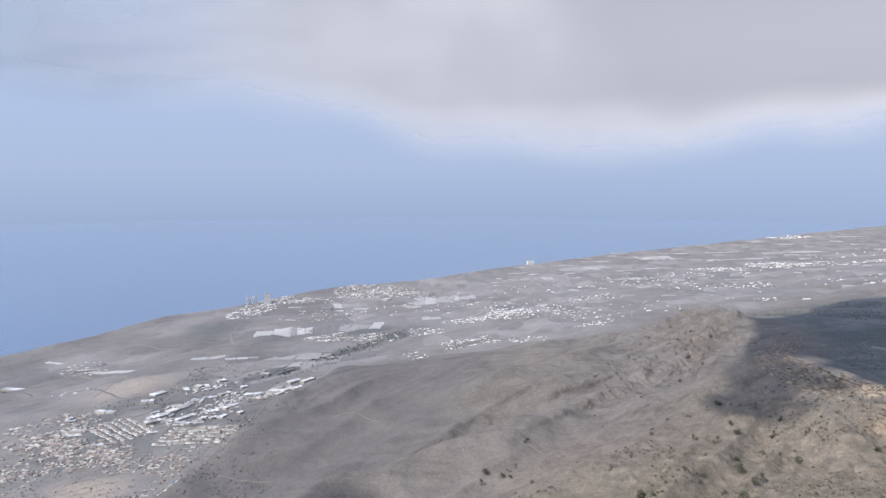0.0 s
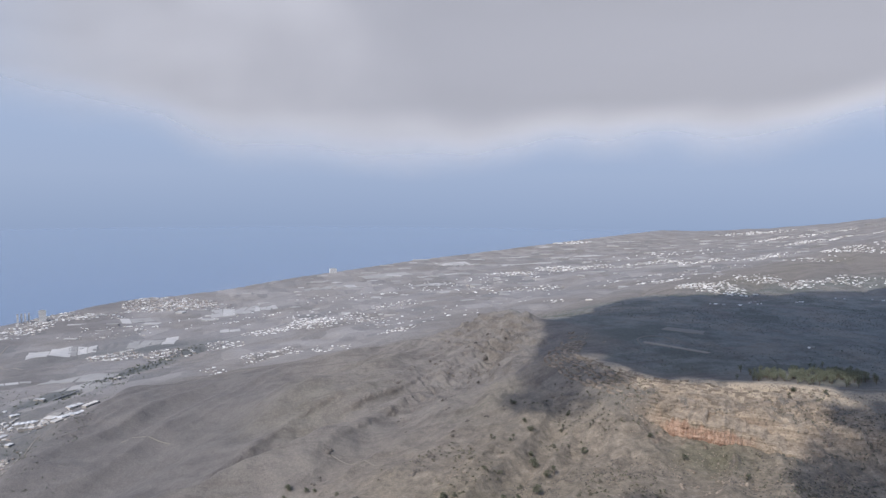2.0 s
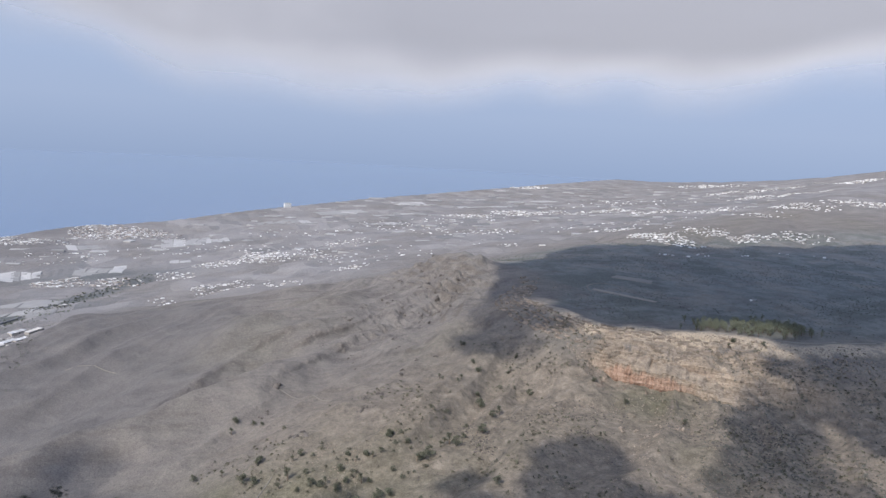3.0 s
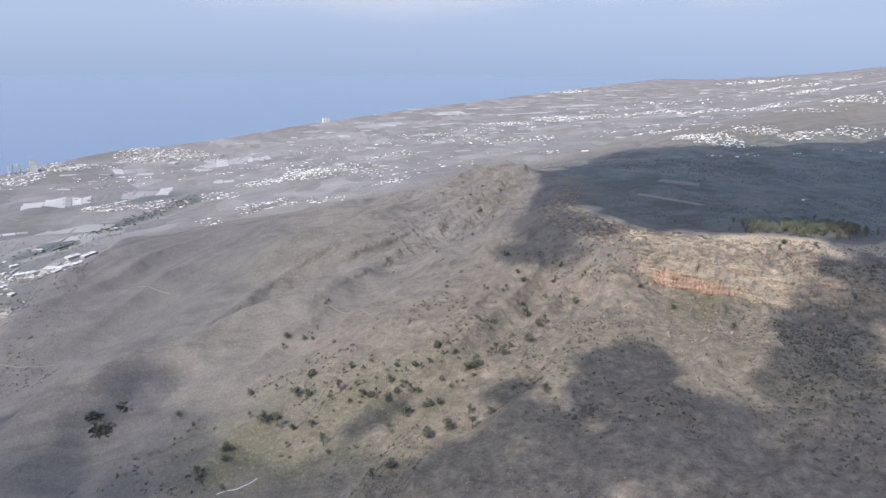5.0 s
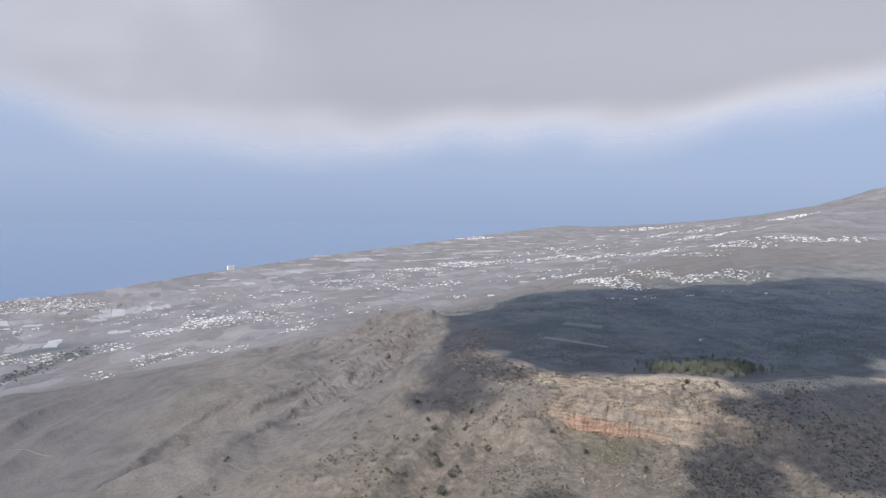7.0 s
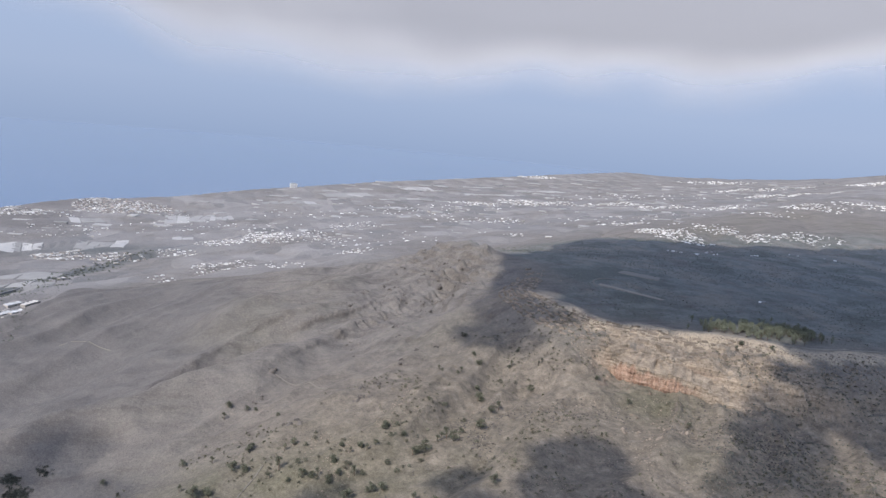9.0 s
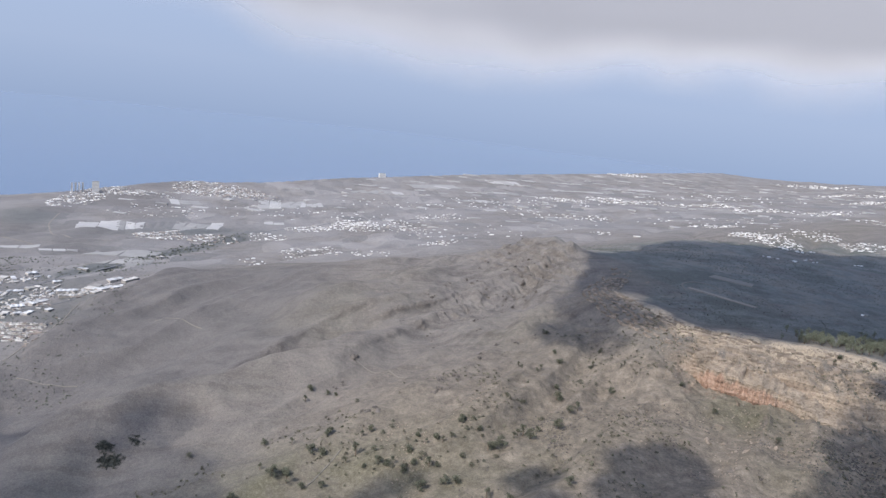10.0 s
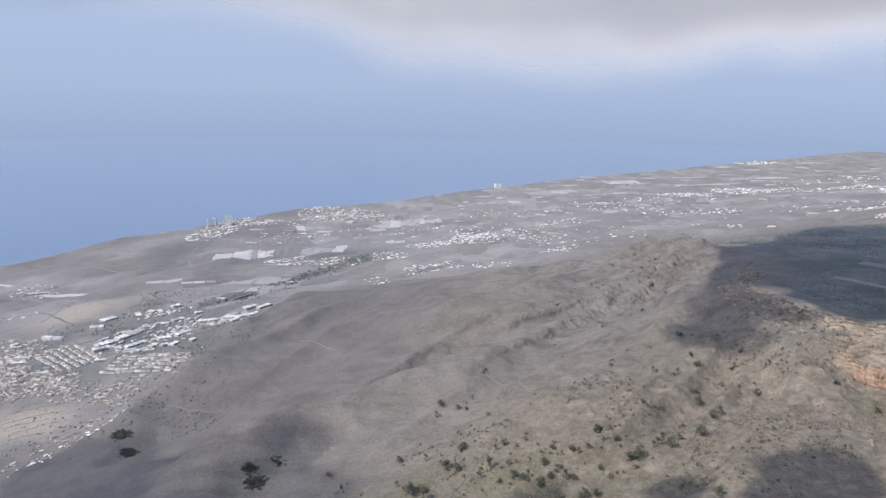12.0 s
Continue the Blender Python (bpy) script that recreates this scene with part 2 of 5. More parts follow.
M_GROUND, M_SEA = ground_material(), sea_material()
M_CLOUD = cloud_material("cloud_vapour")
M_WHITE = plain_material("whitewashed_render", (0.62, 0.61, 0.59), (0.49, 0.48, 0.46), 1.2, 0.8, 0.28)
M_CREAM = plain_material("cream_render", (0.36, 0.335, 0.305), (0.28, 0.26, 0.235), 1.2, 0.8, 0.25)
M_TILE = plain_material("clay_roof", (0.275, 0.232, 0.203), (0.205, 0.176, 0.156), 2.0, 0.85, 0.3)
M_ROOF = plain_material("flat_roof", (0.36, 0.345, 0.325), (0.26, 0.248, 0.235), 1.5, 0.9, 0.35)
M_METAL = plain_material("sheet_metal_roof", (0.42, 0.42, 0.42), (0.32, 0.32, 0.325), 0.6, 0.8, 0.25)
M_GLASS = plain_material("dark_window_glass", (0.06, 0.07, 0.085), (0.09, 0.10, 0.115), 2.0, 0.25, 0.2)
M_NET = plain_material("greenhouse_netting", (0.31, 0.302, 0.292), (0.215, 0.21, 0.203), 0.05, 0.9, 0.2)
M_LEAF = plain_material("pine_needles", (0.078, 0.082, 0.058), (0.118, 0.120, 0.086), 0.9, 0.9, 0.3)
# lit copy of the needles: sunlight on the rim pines put into the colour
M_LIT_LEAF = plain_material("pine_needles_painted_sunlit", (0.14, 0.152, 0.11), (0.18, 0.19, 0.14), 0.9, 0.9, 0.3)
M_SHRUB = plain_material("scrub_leaves", (0.085, 0.083, 0.060), (0.125, 0.118, 0.085), 0.7, 0.95, 0.3)
M_WOOD = plain_material("mesa_scrub_leaves", (0.10, 0.10, 0.085), (0.135, 0.133, 0.115), 0.4, 0.95, 0.2)
M_BARK = plain_material("bark", (0.10, 0.075, 0.055), (0.15, 0.115, 0.085), 2.0, 0.95, 0.2)
M_ROCK = plain_material("weathered_basalt", (0.075, 0.067, 0.061), (0.135, 0.12, 0.108), 0.5, 0.95, 0.25, 0.5)
M_STONE = plain_material("pale_ledge_rock", (0.15, 0.122, 0.098), (0.27, 0.225, 0.182), 0.6, 0.95, 0.25, 0.4)
M_ROAD = plain_material("asphalt", (0.10, 0.10, 0.105), (0.15, 0.148, 0.15), 0.3, 0.9, 0.1)
M_GARDEN = plain_material("garden_leaves", (0.075, 0.083, 0.066), (0.115, 0.12, 0.098), 0.7, 0.95, 0.3)
M_TRACK = plain_material("pale_dirt_track", (0.205, 0.187, 0.163), (0.16, 0.146, 0.128), 0.4, 0.95, 0.1)
M_FIELD = plain_material("bare_tilled_field", (0.30, 0.265, 0.225), (0.23, 0.20, 0.17), 0.2, 0.95, 0.1)
M_PANE = plain_material("pale_window_glass", (0.22, 0.245, 0.28), (0.28, 0.30, 0.33), 2.0, 0.3, 0.2)
M_THICKET = plain_material("dark_thicket_leaves", (0.060, 0.062, 0.054), (0.085, 0.087, 0.073), 0.6, 0.95, 0.25)
M_POOL = plain_material("pond_water", (0.10, 0.155, 0.21), (0.13, 0.185, 0.24), 0.3, 0.15, 0.1)
# ---- land form: heights of the coast, valley, slopes and mesa ----
CAM_Z = 280.0
COAST = [(-4000, -1500), (-1300, 100), (-900, 760), (-690, 1150), (-600, 1330), (-545, 1490), (-440, 1600),
         (-285, 1865), (-65, 2000), (193, 2290), (607, 2680), (1400, 3330), (2400, 4150), (6000, 7200)]
RIM = [(215, 960), (225, 850), (246, 715), (290, 640), (283, 590), (247, 545), (262, 462), (300, 436), (335, 418),
       (385, 393), (455, 385), (560, 335), (760, 300), (1400, 250)]

TOE = [(-83, 873), (-120, 717), (-150, 665), (-160, 612), (-172, 570), (-186, 530), (-200, 505), (-225, 470)]     # foot of the slope above the valley town
CREST = [(75, 540), (45, 515), (1, 487), (-14, 477), (-37, 462), (-62, 449), (-100, 440), (-130, 425)]     # crest of the spur that runs down to the valley


def smooth(a, b, v):
    k = np.clip((v - a) / (b - a), 0, 1)
    return k * k * (3 - 2 * k)


def vnoise(x, y, seed):
    ix, iy = np.floor(x).astype(np.int64), np.floor(y).astype(np.int64)
    fx, fy = x - ix, y - iy
    fx, fy = fx * fx * fx * (fx * (fx * 6 - 15) + 10), fy * fy * fy * (fy * (fy * 6 - 15) + 10)

    def h(i, j):
        n = (i * 374761393 + j * 668265263 + seed * 144269504) & 0xFFFFFFFF
        n = ((n ^ (n >> 13)) * 1274126177) & 0xFFFFFFFF
        n = ((n ^ (n >> 16)) * 2246822519) & 0xFFFFFFFF
        return ((n ^ (n >> 15)) & 0xFFFFFFFF) / 4294967295.0
    a, b, c, d = h(ix, iy), h(ix + 1, iy), h(ix, iy + 1), h(ix + 1, iy + 1)
    return (a + (b - a) * fx) + ((c + (d - c) * fx) - (a + (b - a) * fx)) * fy


def fbm(x, y, scale, octaves=4, seed=1):
    total, amp, norm = 0.0, 1.0, 0.0
    for k in range(octaves):
        total = total + amp * (2 * vnoise(x / scale * 2 ** k + 17.3 * k, y / scale * 2 ** k - 9.1 * k, seed + k) - 1)
        norm += amp
        amp *= 0.5
    return total / norm * 1.6


def ridged(x, y, octaves=3, seed=1):
    total, amp, norm = 0.0, 1.0, 0.0
    for k in range(octaves):
        total = total + amp * (1 - np.abs(2 * vnoise(x * 2 ** k + 5.7 * k, y * 2 ** k + 3.9 * k, seed + k) - 1))
        norm += amp
        amp *= 0.5
    return total / norm


def coast_y(x):
    return np.interp(x, [p[0] for p in COAST], [p[1] for p in COAST])


def inland(x, y):
    w = smooth(-700, -300, x)
    return (coast_y(x) - y) * (0.45 + 0.27 * w) + 7 * fbm(x, y, 120, 4, 41)


def line_distance(line, x, y):
    """Distance to a line of corners, positive on its left."""
    best, side = np.full(np.shape(x), 1e9), np.ones(np.shape(x))
    for (ax, ay), (bx, by) in zip(line, line[1:]):
        dx, dy = bx - ax, by - ay
        k = np.clip(((x - ax) * dx + (y - ay) * dy) / (dx * dx + dy * dy), 0, 1)
        d = np.hypot(x - ax - k * dx, y - ay - k * dy)
        s = np.sign(dx * (y - ay) - dy * (x - ax))
        near = d < best
        best, side = np.where(near, d, best), np.where(near, s, side)
    return best * side


def rim_distance(x, y):
    """Distance to the mesa's rim, positive on the mesa."""
    return line_distance(RIM, x, y)


def bump(x, y, ax, ay, bx, by, width):
    """1 along the line a-b, falling to 0 at the width."""
    dx, dy = bx - ax, by - ay
    k = np.clip(((x - ax) * dx + (y - ay) * dy) / (dx * dx + dy * dy), 0, 1)
    return 1 - smooth(0, width, np.hypot(x - ax - k * dx, y - ay - k * dy))


def height(x, y):
    x, y = np.asarray(x, float), np.asarray(y, float)
    wx, wy = x + 14 * fbm(x, y, 140, 3, 3), y + 14 * fbm(x, y, 140, 3, 7)
    s = inland(x, y)
    dist = np.hypot(x, y)
    land = 8e-5 * np.maximum(s, 0) ** 2 + 0.012 * s + 3.5 * smooth(0, 16, s)
    cap = 150 + 0.03 * np.maximum(dist - 1000, 0)
    land = np.where(land > cap - 12, cap - 12 + 12 * (1 - np.exp(-(land - cap + 12) / 12)), land)
    # ravines of the coastal plain
    plain = smooth(10, 120, s) * smooth(600, 1000, dist)
    land = land - plain * 11 * (ridged((x + y) / 330, (x - y) / 95, 3, 61) ** 4) + plain * 2.4 * fbm(x, y, 120, 3, 66)
    land = np.maximum(land, 1.5 * smooth(0, 20, s) + 0.006 * s)
    # far hill above the plain
    land = land + 90 * np.exp(-(((x - 3300) / 330) ** 2 + ((y - 2150) / 520) ** 2))
    # small hill behind the industrial estate and the low rise by the sea
    land = land + 9 * np.exp(-(((x + 360) / 60) ** 2 + ((y - 860) / 55) ** 2))
    land = land + 14 * np.exp(-(((x + 430) / 90) ** 2 + ((y - 1330) / 130) ** 2))
    # the near slope, falling from the mesa to the valley
    near = 75 + 0.19 * (x + 70) + 0.05 * (y - 400)
    near = np.where(near > 104, 104 + 15 * (1 - np.exp(-(near - 104) / 15)), near)
    near = np.maximum(near, 22 + 0 * x)
    w = smooth(540, 960, y - 0.35 * x)
    base = near + (land - near) * w
    slope = smooth(-190, -60, x + 0.25 * (y - 450)) * (1 - smooth(800, 1000, y - 0.3 * x))
    u, v = (wx + wy) * 0.7071, (wx - wy) * 0.7071
    ribs = slope * (1 - 0.75 * smooth(-75, -35, rim_distance(x, y)) * (1 - smooth(520, 620, y)))
    fine_ribs = smooth(20, 150, x)
    ribs = ribs * (0.7 + 0.3 * smooth(-60, 80, x))
    base = base + ribs * (17 * smooth(250, 360, y) * (ridged(u / 420, v / 78, 2, 21) - 0.60) + 9 * (ridged(u / 200, v / 30, 2, 25) - 0.6)
                          + 3.4 * fine_ribs * smooth(430, 540, y) * (ridged(u / 90, v / 14, 2, 26) - 0.55) + 2.2 * fbm(x, y, 30, 4, 29))
    window = smooth(60, 115, x) * (1 - smooth(-62, -32, rim_distance(x, y))) * smooth(310, 375, y) * (1 - smooth(520, 600, y))
    base = base + 5.5 * window * (ridged(u / 150, v / 23, 2, 23) - 0.55)
    base = base + 13 * bump(wx, wy, 246, 700, 228, 810, 46) * slope * (0.5 + ridged(u / 80, v / 22, 2, 27))
    c = line_distance(CREST, x + 3 * fbm(x, y, 22, 3, 45), y + 3 * fbm(x, y, 22, 3, 47))
    base = base + np.where(c > 0, 15 * np.exp(-(np.maximum(c, 0) / 42) ** 1.3), 15 * (1 - smooth(0, 18, -c)) - 8 * smooth(4, 24, -c) * (1 - smooth(24, 80, -c))) * smooth(95, 30, x) * smooth(-150, -95, x)
    base = base - 10 * bump(wx, wy, -10, 585, -150, 510, 60)
    base = base - 5 * bump(wx, wy, -46, 440, -84, 372, 24) - 4 * bump(x, y, -160, 492, -172, 462, 15)
    toe = line_distance(TOE, x, y) + 5 * fbm(x, y, 40, 3, 49)
    base = base + 8 * smooth(-5, 10, toe) * (1 - smooth(10, 95, toe)) * smooth(470, 520, y) * (1 - smooth(700, 880, y))
    base = base + (1 - slope) * 2.0 * fbm(x, y, 45, 4, 33)
    # the mesa
    m = rim_distance(wx * 0.5 + x * 0.5, wy * 0.5 + y * 0.5) + 5 * fbm(x, y, 26, 3, 51) + 2.5 * fbm(x, y, 8, 2, 55)
    top = 149 + 2.2 * fbm(x, y, 90, 3, 71) + 1.8 * bump(x, y, 247, 545, 262, 470, 22)
    top = top + (land - top) * smooth(610, 820, y - 0.1 * x) + 9 * bump(wx, wy, 252, 690, 236, 790, 38) * (0.5 + ridged(u / 60, v / 18, 2, 28))
    ledge = np.clip((m + 28) / 30, 0, 1)
    ledge = ledge + 0.036 * np.sin(ledge * 31.4 + 3 * fbm(x, y, 40, 2, 53)) * np.minimum(1, 8 * ledge * (1 - ledge))
    drop = 16 * smooth(296, 322, x)     # east of the red wall the face runs lower and breaks into buttresses
    talus = 0.22 * smooth(-80, -32, m) + 0.36 * smooth(-33 - drop, -27 - 0.4 * drop, m) + 0.42 * ledge
    cliff = (1 - smooth(560, 760, y)) * smooth(228, 262, x - 0.35 * (y - 420)) * (1 - smooth(345, 400, x))
    step = talus * cliff + (1 - cliff) * smooth(-90, 10, m)
    z = np.where(base > top, top, base + (top - base) * step)
    crag = np.clip(4 * step * (1 - step), 0, 1) * (m < 6) * (0.3 + 0.7 * cliff)
    z = z + crag * (3.4 * fbm(x, y, 21, 4, 81) + (1.6 + 2.6 * smooth(300, 325, x)) * (ridged(x / 10, y / 14, 3, 83) - 0.55) + 1.0 * fbm(x, y, 4, 2, 85))
    z = z + 10 * bump(wx, wy, 232, 630, 212, 790, 62) * (ridged((x + 0.5 * y) / 15, (y - 0.5 * x) / 34, 3, 97) - 0.5)
    z = z + 3.2 * bump(wx, wy, 225, 640, 208, 740, 52) * (ridged((x + 0.5 * y) / 8, (y - 0.5 * x) / 26, 2, 99) ** 2 - 0.45)
    z = z + 3.5 * bump(wx, wy, 120, 560, 165, 640, 40) * (ridged((x + 0.4 * y) / 9, (y - 0.4 * x) / 22, 2, 98) ** 2 - 0.45)
    rocky = slope * smooth(0.56, 0.8, ridged(u / 60, v / 40, 2, 91)) * smooth(-130, -10, m) * (1 - step)
    z = z + rocky * 3.0 * (ridged(x / 9, y / 13, 2, 95) - 0.4)
    z = np.where(s < 0, -4 + 4 * np.exp(np.minimum(s, 0) / 40) + 0.25 * np.minimum(s + 60, 0), z)
    return z


def ground_z(x, y):
    return float(height(np.array([x]), np.array([y]))[0])

# ---- ground, sea, clouds ----
def mesh_of(name, verts, faces, mat, parent=None, smooth_shade=False):
    me = bpy.data.meshes.new(name)
    me.from_pydata([tuple(v) for v in verts], [], [tuple(f) for f in faces])
    me.materials.append(mat)
    if smooth_shade:
        me.shade_smooth()
    me.update()
    ob = new(name, me)
    if parent:
        ob.parent = parent
    return ob


def grid_faces(nx, ny):
    i = np.arange(nx * ny).reshape(ny, nx)
    return np.stack([i[:-1, :-1], i[:-1, 1:], i[1:, 1:], i[1:, :-1]], -1).reshape(-1, 4)


def attribute(me, name, values):
    me.attributes.new(name, "FLOAT", "POINT").data.foreach_set("value", np.ascontiguousarray(values, dtype=np.float32))


def axis(lo, a, b, hi, step, grow):
    """Even steps between a and b, growing steps out to lo and hi."""
    out = list(np.arange(a, b + step / 2, step))
    s, v = step, out[-1]
    while v < hi:
        s *= grow
        v += s
        out.append(v)
    s, v, low = step, out[0], []
    while v > lo:
        s *= grow
        v -= s
        low.append(v)
    return np.array(low[::-1] + out)


def finer(line, a, b):
    """One more step between each two of the steps from a to b."""
    extra = (line[:-1] + line[1:]) / 2
    return np.sort(np.concatenate([line, extra[(extra > a) & (extra < b)]]))


gx, gy = axis(-3800, -200, 480, 4600, 1.9, 1.022), axis(-2500, 210, 740, 5000, 1.9, 1.02)
gx, gy = finer(gx, 120, 440), finer(gy, 365, 490)
GX, GY = np.meshgrid(gx, gy)
GZ = height(GX, GY)
sheet = grid_faces(len(gx), len(gy))
sheet = sheet[np.hypot(GX, GY).ravel()[sheet].max(1) < 4900]     # the land ends in the far haze with the sea
ground = mesh_of("ground", np.stack([GX, GY, GZ], -1).reshape(-1, 3), sheet.tolist(), M_GROUND, None, True)
tagged(ground, "dry grey-brown volcanic hillside, mesa and coastal plain", "ground", "", "structure")
dzx, dzy = np.gradient(GZ, axis=1) / np.gradient(GX, axis=1), np.gradient(GZ, axis=0) / np.gradient(GY, axis=0)
steep = np.hypot(dzx, dzy)
DIST, MESA, INL = np.hypot(GX, GY), rim_distance(GX, GY), inland(GX, GY)
rock = np.maximum(smooth(0.6, 1.2, steep + 0.3 * fbm(GX, GY, 14, 3, 101)), smooth(-34, -22, MESA + 16 * smooth(296, 322, GX)) * (1 - smooth(2, 9, MESA + 3 * fbm(GX, GY, 12, 3, 103))) * (0.45 + 0.3 * (1 - smooth(-22, -10, MESA)) + 0.7 * fbm(GX, GY, 13, 4, 104)) * (1 - smooth(520, 600, GY)))
# spreads the haze-tinted field colours over all land far off
far_haze = smooth(1400, 2100, DIST)
cliff_side = smooth(226, 258, GX - 0.35 * (GY - 420))
rock = np.clip(rock, 0, 1) * (1 - 0.9 * smooth(350, 395, GX) * (GY < 520)) * (0.25 + 0.75 * cliff_side * (GY < 520) + 0.75 * (GY >= 520)) * (1 - smooth(900, 1500, DIST))
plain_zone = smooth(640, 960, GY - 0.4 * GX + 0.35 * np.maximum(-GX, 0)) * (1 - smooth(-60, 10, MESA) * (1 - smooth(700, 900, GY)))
wood_zone = smooth(10, 40, MESA + 10 * fbm(GX, GY, 30, 3, 105)) * (1 - smooth(780, 900, GY - 0.05 * GX)) * smooth(-0.9, 0.0, fbm(GX, GY, 60, 4, 107) + 0.3)
TOE_D = line_distance(TOE, GX, GY) + 4 * fbm(GX, GY, 30, 3, 49)
valley_zone = smooth(5, -5, TOE_D) * smooth(470, 520, GY) * (1 - smooth(860, 960, GY))
plain_zone = np.maximum(plain_zone * np.where(GY < 860, smooth(60, -10, TOE_D), 1), np.maximum(far_haze, 0.85 * valley_zone))
tuff_zone = np.exp(-(((GX - 278) / 27) ** 2 + ((GY - 410) / 22) ** 2)) * smooth(-0.6, 0.4, fbm(GX, GY, 22, 3, 109) + 0.3) * (1 - smooth(132, 139, GZ))
soil_zone = (1 - 0.7 * valley_zone) * (1 - smooth(-70, 40, GX - 0.25 * (GY - 450))) * (1 - smooth(700, 900, GY)) * smooth(250, 330, GY + 0.3 * GX + 60)
CREST_D = line_distance(CREST, GX, GY) + 3 * fbm(GX, GY, 20, 3, 45)
spur_side = smooth(-3, 4, CREST_D) * (1 - smooth(40, 110, CREST_D)) * smooth(-150, -95, GX) * smooth(110, 40, GX)
soil_zone = soil_zone * (1 - 0.65 * spur_side)
soil_zone = np.maximum(soil_zone, smooth(-170, -280, GX) * smooth(620, 740, GY) * (0.55 + 0.45 * fbm(GX, GY, 90, 4, 131)))
soil_zone = np.clip(soil_zone, 0, 1)
garden_zone = np.exp(-(((GX + 245) / 95) ** 2 + ((GY - 650) / 85) ** 2) ** 2) * smooth(-0.5, 0.3, fbm(GX, GY, 40, 4, 117) + 0.25)
garden_zone = np.maximum(garden_zone, smooth(26, 6, np.abs((GX + 205) - 0.42 * (GY - 790)) + 10 * fbm(GX, GY, 50, 3, 119)) * smooth(740, 800, GY) * (1 - smooth(1120, 1180, GY)))
garden_zone = np.maximum(garden_zone, 0.7 * np.exp(-((((GX + 390) + 0.3 * (GY - 1250)) / 46) ** 2 + ((GY - 1250) / 60) ** 2) ** 2))
garden_zone = np.maximum(garden_zone, 0.8 * np.exp(-(((GX + 130) / 130) ** 2 + ((GY - 1180) / 60) ** 2)))
garden_zone = np.maximum(garden_zone, 0.75 * np.exp(-(((GX + 295) / 80) ** 2 + ((GY - 600) / 46) ** 2) ** 2) * smooth(-0.6, 0.2, fbm(GX, GY, 26, 3, 118)))
bare_zone = smooth(-9, -1, MESA + 4 * fbm(GX, GY, 9, 3, 111)) * (1 - smooth(6, 13, MESA + 4 * fbm(GX, GY, 14, 3, 113))) * (1 - smooth(480, 560, GY))
bare_zone = np.maximum(bare_zone, 0.45 * np.exp(-(((GX + 262) / 34) ** 2 + ((GY - 533) / 22) ** 2) ** 2))
bare_zone = np.maximum(bare_zone, 0.5 * np.exp(-(((GX + 335) / 42) ** 2 + ((GY - 800) / 55) ** 2)))
cliff_zone = smooth(-75, -35, MESA) * (1 - smooth(4, 14, MESA)) * (1 - smooth(520, 600, GY))
meadow = np.exp(-((((GX - 25) - 0.6 * (GY - 330)) / 105) ** 2 + ((GY - 330) / 62) ** 2)) * (0.75 + 0.4 * fbm(GX, GY, 26, 3, 121)) + 0.5 * np.exp(-(((GX - 250) / 16) ** 2 + ((GY - 312) / 22) ** 2)) + 0.8 * np.exp(-(((GX - 268) / 26) ** 2 + ((GY - 385) / 22) ** 2))
cliff_zone *= cliff_side
warm_zone = smooth(-60, 60, GX - 0.15 * (GY - 300)) * (1 - smooth(330, 520, GY - 0.35 * GX)) * (1 - smooth(-45, -20, MESA))
warm_zone = np.maximum(warm_zone, 0.12 * spur_side)
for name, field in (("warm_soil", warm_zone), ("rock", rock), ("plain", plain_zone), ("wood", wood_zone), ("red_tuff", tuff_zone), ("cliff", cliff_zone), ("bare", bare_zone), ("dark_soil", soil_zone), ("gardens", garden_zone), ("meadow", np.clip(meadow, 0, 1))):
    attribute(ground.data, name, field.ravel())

SA, SR = np.meshgrid(np.linspace(0, 2 * np.pi, 97), np.concatenate([[0.01], np.linspace(200, 4820, 40)]))
sea = mesh_of("water", np.stack([SR * np.sin(SA), SR * np.cos(SA), 0 * SA], -1).reshape(-1, 3), grid_faces(97, 41)[:, ::-1].tolist(), M_SEA)
tagged(sea, "calm hazy blue sea along the coast", "sea", "", "structure")


